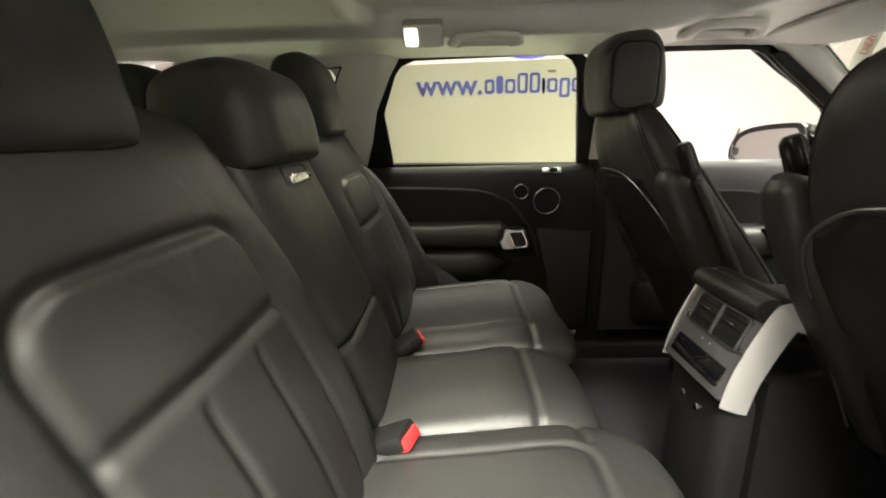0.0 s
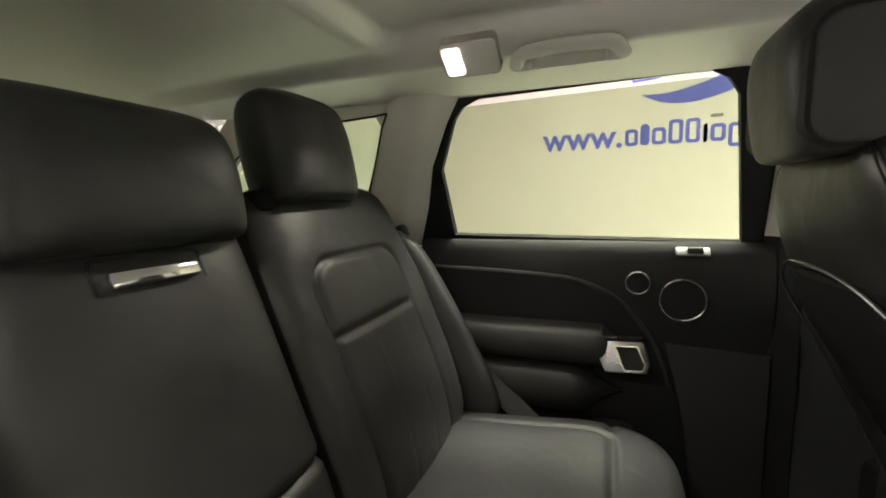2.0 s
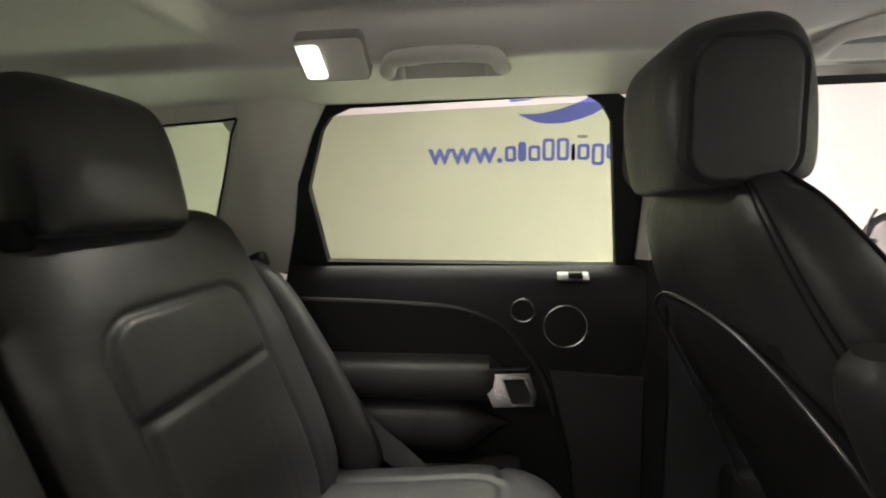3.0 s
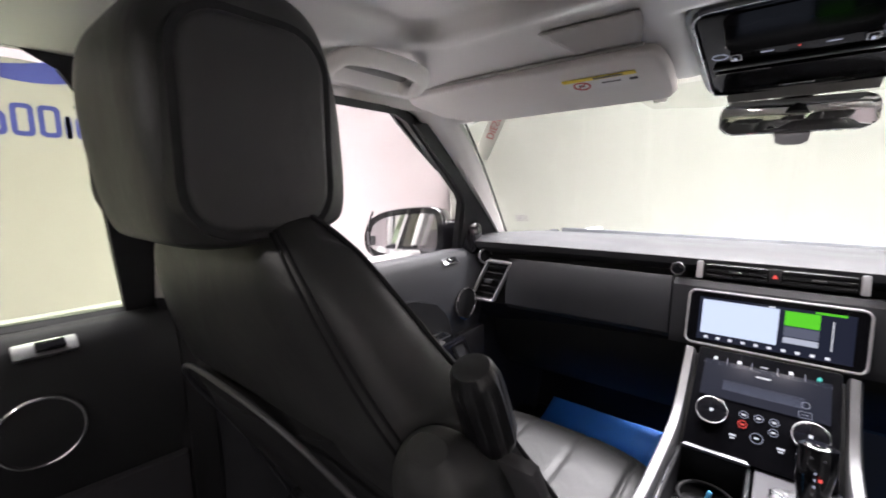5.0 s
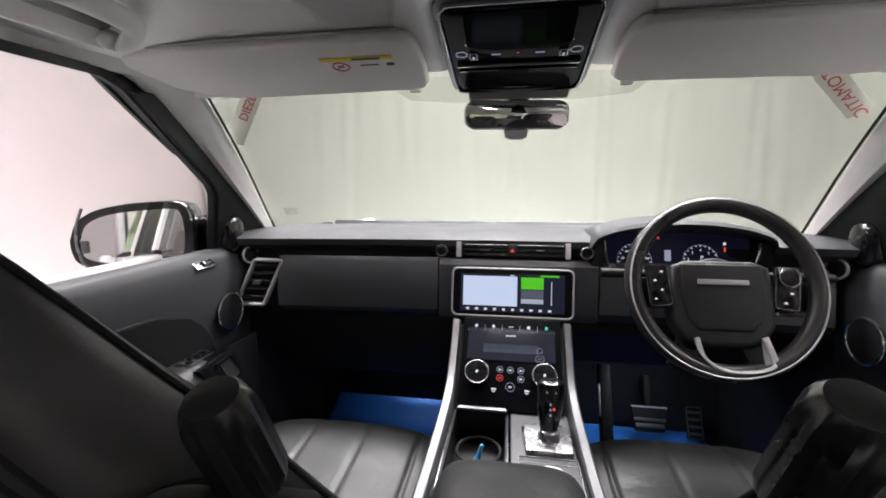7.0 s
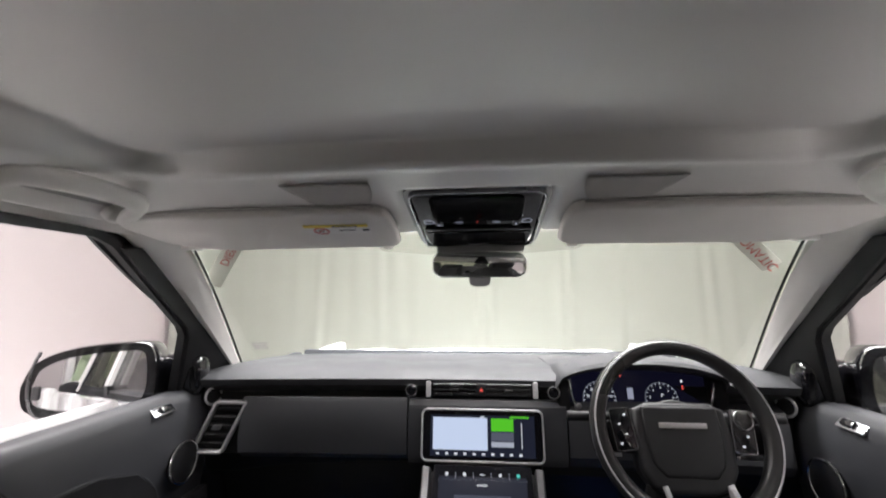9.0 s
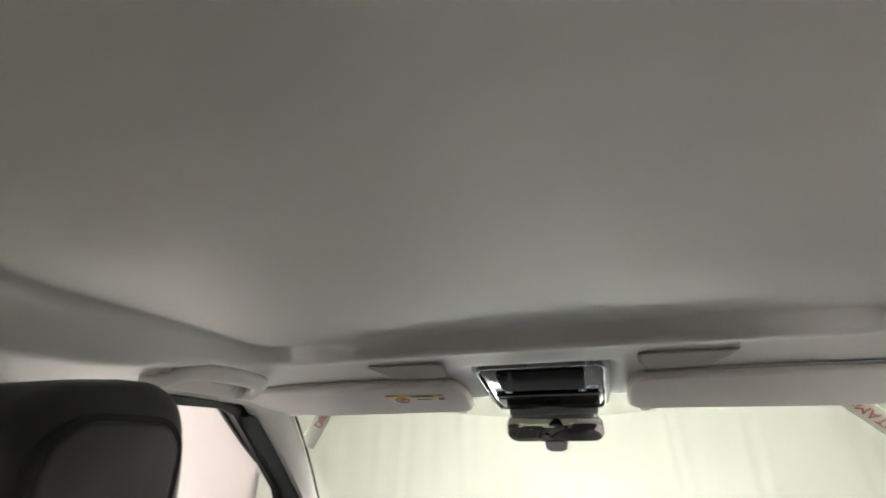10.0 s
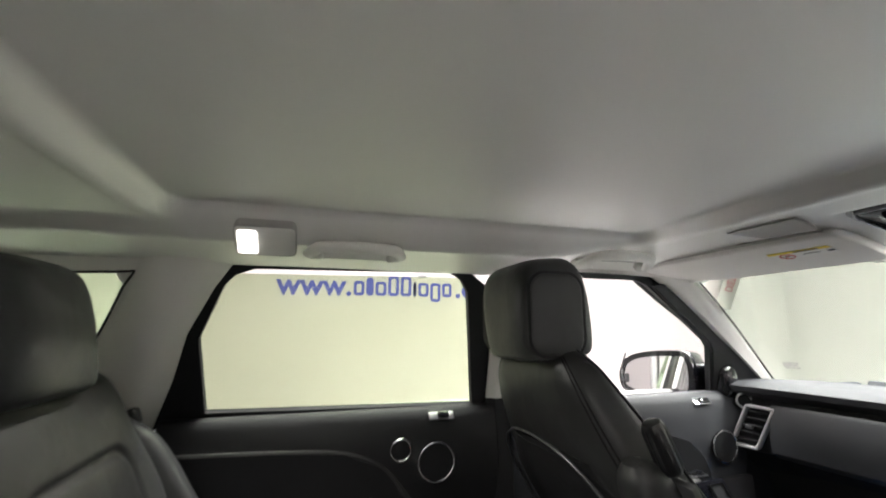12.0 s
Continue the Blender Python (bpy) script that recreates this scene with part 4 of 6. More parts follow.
def rear_backrest(cx, w, name, middle=False):
    seat = thing(name, "narrow middle rear seat back with pull-down handle" if middle else "black leather outer rear seat back", "seat back", group="rear seat backs", at=(cx, 0, 0.8))
    hx, hy, hz = (-0.323, -0.175, 1.408) if cx < 0 else (0.430, -0.190, 1.388)
    o = Matrix.Translation((-cx, 0, -0.8))

    def put(nm, bm, mat, label="", parent=seat):
        bm.transform(o)
        return part(nm, bm, mat, parent, label)

    def relief(u, s, z):
        if middle:
            return groove((z - 0.965), 0.006, 0.012)
        u -= 0.022
        d = sd_box(u, z - 0.90, 0.132, 0.302, 0.045)
        inside = smooth(0.002, -0.008, d)
        h = groove(d, 0.0065, 0.007) + groove(z - (1.098 if cx > 0 else 1.085), 0.0065, 0.007) * inside
        h += groove(abs(u) - 0.046, 0.005, 0.0045 if cx > 0 else 0.0012) * inside * smooth(1.085, 1.07, z)
        h += 0.015 * smooth(0.0, 0.06, d) * smooth(1.25, 1.1, z)
        return h + 0.004 * inside * (1 - (u / 0.14) ** 2)

    k = 0.9 if middle else 1
    spine = [(-0.015, 0.80, w * 0.7, 0.05, cx), (-0.02, 0.83, w * 0.96, 0.12, cx), (-0.055, 0.93, w, 0.15 * k, cx), (-0.105, 1.06, w, 0.15 * k, cx), (-0.155, 1.19, w, 0.145 * k, cx), (-0.188, 1.28, w * 0.97, 0.13 * k, cx), (-0.205, 1.325, w * 0.85, 0.10, cx), (-0.213, 1.345, w * 0.55, 0.05, cx)]
    put("backrest", pad(spine, 200 if middle else 360, 5.0 if middle else 4.0, relief, per=24), LEATHER)
    if middle:
        hr = headrest(seat, 0.295, 0.165, 0.185, (cx, -0.190, 1.343), 12, exps=5.0)
        rear = headrest(seat, 0.115, 0.15, 0.07, (0.05, -0.315, 1.352), 6)
        rear.name = "rear_restraint"
        rear.data.transform(o)
        m = facing((cx, -0.110, 1.232), (-1, 0, 0), (0, -0.37, 1))
        p = put("handle_recess", prism(round_rect(0.108, 0.070, 0.008), 0.01, m @ pose(0, 0, 0.0035), 0.002), RUBBER)
        put("handle_frame", frame_bm(0.118, 0.080, 0.010, 0.005, 0.010, m @ pose(0, 0, 0.007), bevel=0.001), PLASTIC, parent=p)
        put("pull_bar", rbox((0.094, 0.017, 0.012), 0.004, m @ pose(0, 0.014, 0.010)), CHROME, "bright chrome pull bar", p)
    else:
        hr = headrest(seat, 0.218, 0.186, 0.118, (hx, hy, hz), 12, exps=4.4)
        inn = -1 if cx > 0 else 1
        rb = put("release_button", cyl(0.019, 0.016, 0.034, pose(hx + inn * 0.112, hy + 0.012, 1.322, 12), 24, 0.005), RUBBER, "black head restraint release button")
        put("button_line", rbox((0.016, 0.002, 0.002), 0.0005, pose(hx + inn * 0.112, hy - 0.004, 1.3405)), CHROME, parent=rb)
        for s in (-0.06, 0.06):
            put("post", cyl(0.006, 0.006, 0.09, pose(hx + s, -0.18, 1.32, 12), 16), CHROME)
    hr.data.transform(o)
    if cx < 0:
        put("side_bolster", pad([(0.085, 0.79, 0.05, 0.05, -0.622), (0.06, 0.84, 0.07, 0.10, -0.622), (-0.04, 1.02, 0.075, 0.12, -0.625), (-0.12, 1.17, 0.07, 0.10, -0.628), (-0.16, 1.235, 0.05, 0.04, -0.63)], 24, 3), LEATHER, "narrow leather bolster beside the seat back")
    return seat


rear_backrest(-0.385, 0.46, "outer_rear_seat")
rear_backrest(0.385, 0.46, "outer_rear_seat")
rear_backrest(0.0, 0.30, "middle_rear_seat", True)


def rear_cushion(cx, w, middle=False):
    c = thing("rear_seat_cushion", "black leather rear bench cushion with stitched seams", "seat cushion", group="rear bench cushions", at=(cx, 0.2, 0.62))
    o = Matrix.Translation((-cx, -0.2, -0.62))

    def relief(u, s, z):
        if middle:
            return groove((s - 0.30) * 0.5, 0.006, 0.006)
        d = sd_box(u, (s - 0.70) * 0.5, w * 0.33, 0.20, 0.03)
        h = groove(d, 0.0055, 0.007) + 0.005 * smooth(0.0, 0.08, d)
        return h + groove((s - 0.30) * 0.5, 0.0055, 0.007) * smooth(0.0, 0.01, abs(u) - w * 0.33) - 0.008 * math.exp(-(u / 0.1) ** 2)

    k = -0.045 if middle else 0.0
    low = 0.022 if cx < 0.1 else 0.0
    sp = [(-0.05, 0.80 - low, w * 0.8, 0.05, cx), (-0.03, 0.80 - low, w * 0.97, 0.11, cx), (0.06, 0.79 - low, w, 0.15, cx), (0.2, 0.80 - low, w, 0.155, cx), (0.33 + k, 0.81 - low, w, 0.155, cx), (0.42 + k, 0.805 - low, w * 0.96, 0.12, cx), (0.455 + k, 0.785 - low, w * 0.8, 0.05, cx)]
    bm = pad(sp[::-1], 300, 4.5, relief, per=22)
    bm.transform(o)
    part("cushion", bm, LEATHER, c)
    bm = rbox((w * 0.95, 0.40, 0.24), 0.03, pose(cx, 0.18, 0.62))
    bm.transform(o)
    part("bench_base", bm, PLASTIC, c)
    return c


rear_cushion(-0.385, 0.47)
rear_cushion(0.385, 0.47)
rear_cushion(0.0, 0.29, True)


def buckle(x, y, z, turn):
    b = thing("seat_belt_buckle", "black seat belt buckle with red release button", "seat belt buckle", group="belt buckles", at=(x, y, z))
    b.rotation_euler = (radians(-62), 0, radians(turn))
    part("housing", rbox((0.055, 0.028, 0.085), 0.008, pose(0, 0, 0)), PLASTIC, b)
    part("button", rbox((0.044, 0.020, 0.030), 0.004, pose(0, 0.006, 0.032)), RED, b, "red release button")
    return b


buckle(-0.152, 0.045, 0.842, 20)
buckle(0.195, 0.055, 0.862, -20)


def belt():
    b = thing("rear_seat_belt", "black seat belt webbing running down beside the rear seat", "seat belt")
    part("webbing", tube([(-0.655, -0.165, 1.235), (-0.652, -0.10, 1.135), (-0.650, -0.026, 1.023), (-0.645, 0.075, 0.885), (-0.635, 0.14, 0.835), (-0.62, 0.19, 0.80)], 0.024, 10, 0.10, (0.9, 0.35, 0.2)), BELT, b)
    part("guide", rbox((0.03, 0.06, 0.035), 0.008, pose(-0.655, -0.16, 1.235, 20), 3), KNOB, b, "glossy black belt guide")
    return b


belt()
# ---- dashboard ----
def dashboard():
    d = thing("dashboard", "black soft-skinned dashboard with chrome-edged vents", "dashboard")

    def slab(name, prof, x0, x1, mat, label="", bow=0.0, n=24):
        rings = [[(x0 + (x1 - x0) * i / n, y - bow * ((x0 + (x1 - x0) * i / n) / 0.72) ** 2, z) for y, z in prof] for i in range(n + 1)]
        return part(name, skin(rings), mat, d, label)

    top = [(1.51, 1.222), (1.505, 1.238), (1.53, 1.248), (1.65, 1.250), (1.95, 1.232), (2.13, 1.215), (2.13, 1.19), (1.6, 1.17)]
    slab("dash_top", top, -0.74, 0.192, DASH_TOP, bow=0.05)
    slab("dash_top", top, 0.562, 0.74, DASH_TOP, bow=0.05)
    slab("dash_top", [(1.60, 1.22), (1.60, 1.249)] + top[3:7] + [(1.66, 1.17)], 0.194, 0.560, DASH_TOP, bow=0.05)
    slab("dash_core", [(1.55, 1.225), (1.545, 1.19), (1.53, 1.05), (1.60, 0.98), (1.9, 0.97), (1.95, 1.2)], -0.73, 0.73, PLASTIC, bow=0.05)
    slab("glovebox_panel", [(1.52, 1.190), (1.497, 1.194), (1.488, 1.183), (1.476, 1.10), (1.478, 1.065), (1.50, 1.048), (1.56, 1.045), (1.56, 1.18)], -0.600, -0.182, DASH_MID, "padded passenger dash panel", bow=0.03)
    slab("centre_panel", [(1.52, 1.190), (1.493, 1.192), (1.482, 1.18), (1.468, 1.07), (1.475, 1.048), (1.50, 1.04), (1.56, 1.04), (1.56, 1.18)], -0.178, 0.200, DASH_MID)
    slab("driver_panel", [(1.53, 1.190), (1.503, 1.18), (1.492, 1.16), (1.478, 1.07), (1.49, 1.048), (1.56, 1.04), (1.56, 1.18)], 0.205, 0.68, DASH_MID, bow=0.03)
    slab("lower_glovebox", [(1.56, 1.045), (1.55, 1.0), (1.60, 0.86), (1.66, 0.80), (1.9, 0.80), (1.9, 1.0)], -0.70, -0.15, PLASTIC)
    slab("lower_cover", [(1.56, 1.045), (1.55, 1.0), (1.60, 0.90), (1.68, 0.86), (1.9, 0.86), (1.9, 1.0)], 0.15, 0.70, PLASTIC)
    # passenger side vent
    m = facing((-0.652, 1.452, 1.124), (1, 0.15, -0.04), (0, 0.05, 1)) @ Matrix(((1, 0.42, 0, 0), (0, 1, 0, 0), (0, 0, 1, 0), (0, 0, 0, 1)))
    v = part("side_vent", frame_bm(0.080, 0.126, 0.006, 0.008, 0.02, m, bevel=0.0025), PALE_SATIN, d, "satin framed side air vent")
    part("well", rbox((0.06, 0.108, 0.004), 0.0, m @ pose(0, 0, -0.018)), RUBBER, v)
    for k in range(5):
        part("slat", rbox((0.057, 0.013, 0.006), 0.002, m @ pose(0, -0.042 + 0.021 * k, -0.010, 35)), PLASTIC, v)
    part("tab", rbox((0.020, 0.012, 0.010), 0.002, m @ pose(-0.004, 0, -0.002)), GREY_METAL, v)
    # centre vents
    m = facing((0, 1.497, 1.2155), (1, 0, 0), (0, 0.15, 1))
    c = part("centre_vent", rbox((0.262, 0.034, 0.02), 0.003, m @ pose(0, 0, -0.016)), RUBBER, d, "wide black centre air vent")
    for s in (-1, 1):
        for k in range(3):
            part("slat", rbox((0.108, 0.007, 0.005), 0.0015, m @ pose(s * 0.066, -0.0105 + 0.0105 * k, -0.002, 30)), KNOB, c)
        part("end_cap", prism(round_rect(0.012, 0.038, 0.003), 0.012, m @ pose(s * 0.131, 0, 0.004), 0.0015), PALE_SATIN, c, "bright satin end cap")
        part("tab", rbox((0.022, 0.004, 0.006), 0.001, m @ pose(s * 0.066, 0, 0.003)), CHROME, c)
    hz = part("hazard_switch", rbox((0.020, 0.030, 0.008), 0.002, m @ pose(0, 0, -0.002)), PLASTIC, d, "hazard switch with a red triangle")
    part("triangle", prism([(-0.005, -0.004), (0.005, -0.004), (0, 0.005)], 0.001, m @ pose(0, 0, 0.003)), ICON_RED, hz)
    for s, nm in ((-1, "sensor"), (1, "start_button")):
        m2 = facing((s * 0.172, 1.487, 1.214), (1, 0, 0), (0, 0.15, 1))
        b = part(nm, cyl(0.0125, 0.0125, 0.014, m2, 28, 0.002), GLOSS_BLACK, d)
        part("ring", torus(0.0135, 0.0014, m2 @ pose(0, 0, 0.006), 36, 8), SATIN, b)
    return d


dash = dashboard()


def touchscreen():
    m = facing((0.0, 1.464, 1.118), (1, 0, 0), (0, 0.20, 1))
    t = thing("touchscreen", "wide lit touchscreen in a rounded metal frame", "screen")
    part("bezel", frame_bm(0.290, 0.118, 0.016, 0.0046, 0.02, m @ pose(0, 0, 0.004), bevel=0.0012), PALE_SATIN, t, "thin rounded metal frame")
    part("glass", prism(round_rect(0.282, 0.110, 0.012), 0.016, m @ pose(0, 0, 0.001)), GLOSS_BLACK, t)

    def tile(name, x, y, w, h, mat, k=0.0024):
        return part(name, prism([(x, y), (x + w, y), (x + w, y + h), (x, y + h)], 0.001, m @ pose(0, 0, k)), mat, t)

    tile("display", -0.122, -0.046, 0.245, 0.090, SCREEN_DARK, 0.002)
    tile("map_view", -0.116, -0.032, 0.129, 0.071, SCREEN_MAP)
    tile("green_tile", 0.022, 0.010, 0.052, 0.028, SCREEN_GREEN)
    tile("grey_tile", 0.022, -0.011, 0.052, 0.019, SCREEN_GREY)
    tile("pale_tile", 0.022, -0.024, 0.052, 0.011, SCREEN_PALE)
    tile("status_bar", 0.066, 0.0395, 0.044, 0.004, SCREEN_GREEN)
    tile("slider", 0.092, -0.026, 0.0015, 0.055, ICON)
    tile("clock_bar", -0.004, 0.040, 0.010, 0.0025, ICON)
    for i in range(10):
        tile("menu_icon", -0.108 + 0.0215 * i, -0.0425, 0.007, 0.005, ICON)
    return t


touchscreen()


def instruments():
    t = thing("instrument_binnacle", "dark instrument cluster with lit dials under a hood", "instrument cluster")
    rings = []
    for i in range(33):
        u = i / 32
        x = 0.180 + 0.392 * u
        k = math.sin(math.pi * u) ** 0.42
        top = 1.236 + 0.058 * k
        rings.append([(x, 1.57, top - 0.030 * k - 0.012), (x, 1.485 - 0.028 * k, top - 0.014), (x, 1.478 - 0.028 * k, top - 0.006), (x, 1.486 - 0.026 * k, top + 0.001), (x, 1.60, top + 0.001), (x, 1.68, top - 0.02 * k), (x, 1.76, 1.235), (x, 1.70, 1.21)])
    part("hood", skin(rings), DASH_TOP, t)
    for x0, x1 in ((0.182, 0.212), (0.538, 0.570)):
        part("cheek", rbox((x1 - x0, 0.09, 0.075), 0.006, pose((x0 + x1) / 2, 1.53, 1.207)), PLASTIC, t)
    m = facing((0.373, 1.527, 1.218), (1, 0, 0), (0, 0.30, 1))
    part("display", prism(round_rect(0.33, 0.115, 0.012), 0.01, m), CLUSTER, t)
    for x in (-0.086, 0.060):
        c = m @ pose(x, -0.024, 0)
        part("dial_ring", torus(0.0385, 0.0004, c @ pose(0, 0, 0.001), 48, 4), ICON_DIM, t)
        for i in range(17):
            a = radians(220 - 260 * i / 16)
            p = c @ pose(0.036 * math.cos(a), 0.036 * math.sin(a), 0.002, 0, 0, math.degrees(a))
            part("tick", rbox((0.005 if i % 2 == 0 else 0.003, 0.0010, 0.001), 0, p), ICON, t)
        for i, w in enumerate(("0", "20", "40", "60", "80", "100", "120") if x < 0 else ("1", "2", "3", "4", "5", "6", "7")):
            a = radians(210 - 240 * i / 6)
            lettering("dial_figure", w, 0.008, c @ pose(0.027 * math.cos(a), 0.027 * math.sin(a) - 0.003, 0.002), ICON, t, 0.0001)
    part("needle", rbox((0.026, 0.0014, 0.001), 0, m @ pose(-0.100, -0.028, 0.003, 0, 0, 220)), ICON_RED, t)
    lettering("gear_figure", "P", 0.013, m @ pose(0.062, -0.020, 0.002), ICON, t, 0.0001)
    part("fuel_bar", rbox((0.003, 0.010, 0.001), 0, m @ pose(0.112, 0.004, 0.002)), ICON_RED, t)
    part("fuel_icon", rbox((0.005, 0.006, 0.001), 0, m @ pose(0.112, 0.018, 0.002)), ICON, t)
    for x, z0 in ((0.211, 1), (0.532, -1)):
        part("edge_trim", tube([(x - z0 * 0.002, 1.482, 1.246), (x, 1.480, 1.222), (x + z0 * 0.006, 1.478, 1.198), (x + z0 * 0.014, 1.474, 1.186)], 0.0028, 8), CHROME, t)
    part("trip_knob", cyl(0.008, 0.007, 0.02, m @ pose(-0.145, -0.045, 0.035), 20, 0.002), SATIN, t)
    part("warning_icon", rbox((0.005, 0.004, 0.001), 0, m @ pose(-0.032, 0.030, 0.002)), ICON_RED, t)
    part("car_icon", rbox((0.014, 0.026, 0.001), 0.0004, m @ pose(-0.012, -0.012, 0.002)), ICON_DIM, t)
    return t


instruments()


def steering_wheel():
    tilt = 22
    w = thing("steering_wheel", "black leather steering wheel with satin inlays", "steering wheel", at=(0.395, 1.328, 1.184))
    m = pose(0, 0, 0, 90 - tilt, 0, 0)
    part("rim", torus(0.1615, 0.0160, m, 96, 18), RIM_LEATHER, w)
    part("rim_inlay", torus(0.1690, 0.0019, m @ pose(0, 0, 0.0140), 96, 8), PALE_SATIN, w, "thin satin ring round the rim")
    mh = m @ pose(0, -0.010, -0.028)
    hub = [(-0.088, 0.050), (-0.06, 0.062), (0.06, 0.062), (0.088, 0.050), (0.094, 0.0), (0.090, -0.06), (0.072, -0.092), (0.04, -0.103), (-0.04, -0.103), (-0.072, -0.092), (-0.090, -0.06), (-0.094, 0.0)]
    h = part("hub", prism(hub, 0.05, mh @ pose(0, -0.002, 0.024), 0.012, 4), HUB, w)
    pad_o = [(-0.072, 0.056), (0.072, 0.056), (0.074, 0.0), (0.066, -0.05), (0.046, -0.072), (-0.046, -0.072), (-0.066, -0.05), (-0.074, 0.0)]
    part("airbag_cover", prism(pad_o, 0.012, mh @ pose(0, -0.004, 0.0285), 0.006, 3), HUB, h)
    part("badge_bar", rbox((0.090, 0.010, 0.004), 0.001, mh @ pose(0, 0.016, 0.030)), PALE_SATIN, h, "satin bar")
    for s in (-1, 1):
        part("side_spoke", prism([(0.085, 0.03), (0.165, 0.022), (0.168, -0.03), (0.085, -0.035)] if s > 0 else [(-0.085, 0.03), (-0.085, -0.035), (-0.168, -0.03), (-0.165, 0.022)], 0.024, mh @ pose(0, 0, 0.010), 0.004), RUBBER, w)
        sw = part("switch_pack", prism(round_rect(0.040, 0.078, 0.006), 0.012, mh @ pose(s * 0.113, 0.008, 0.024, 0, 0, s * -6), 0.002), GLOSS_BLACK, w, "gloss black switch pack")
        part("edge", frame_bm(0.042, 0.080, 0.007, 0.0015, 0.004, mh @ pose(s * 0.113, 0.008, 0.0245, 0, 0, s * -6)), SATIN, sw)
        for k in range(4):
            part("icon", rbox((0.0045, 0.003, 0.001), 0, mh @ pose(s * 0.113 + 0.006 * (-1) ** k, 0.035 - 0.018 * k, 0.0245)), ICON, sw)
        part("lower_spoke", prism([(s * x, y) for x, y in ((0.026, -0.085), (0.070, -0.075), (0.098, -0.140), (0.058, -0.165))][::s], 0.016, mh @ pose(0, 0, 0.006), 0.003), RUBBER, w)
        if s > 0:
            part("spoke_plate", prism([(0.052, -0.096), (0.063, -0.092), (0.076, -0.134), (0.064, -0.146), (0.052, -0.146)], 0.006, m @ pose(0, 0, 0.0135), 0.002), PALE_SATIN, w, "satin metal spoke plate")
            part("roller_ring", torus(0.0175, 0.0012, mh @ pose(0.114, 0.028, 0.0335), 32, 6), SATIN, sw)
            part("roller", cyl(0.017, 0.015, 0.012, mh @ pose(0.114, 0.028, 0.028), 28, 0.003), GLOSS_BLACK, sw)
        part("paddle", rbox((0.05, 0.02, 0.006), 0.002, mh @ pose(s * 0.135, -0.03, -0.02)), SATIN, w)
        part("stalk", cyl(0.010, 0.008, 0.13, pose(s * 0.15, 0.04, 0.01, 0, 90, 0), 16, 0.003), PLASTIC, w)
    part("spoke_inlay", tube([m @ Vector(p) for p in ((-0.058, -0.100, 0.012), (-0.050, -0.130, 0.014), (-0.030, -0.150, 0.012), (0.0, -0.157, 0.012), (0.035, -0.155, 0.012), (0.062, -0.146, 0.012), (0.066, -0.135, 0.011), (0.056, -0.100, 0.012))], 0.0062, 8, 0.6), PALE_SATIN, w, "satin metal lower spoke inlay")
    part("column", cyl(0.05, 0.06, 0.22, m @ pose(0, 0, -0.13), 32, 0.01), PLASTIC, w)
    return w


steering_wheel()

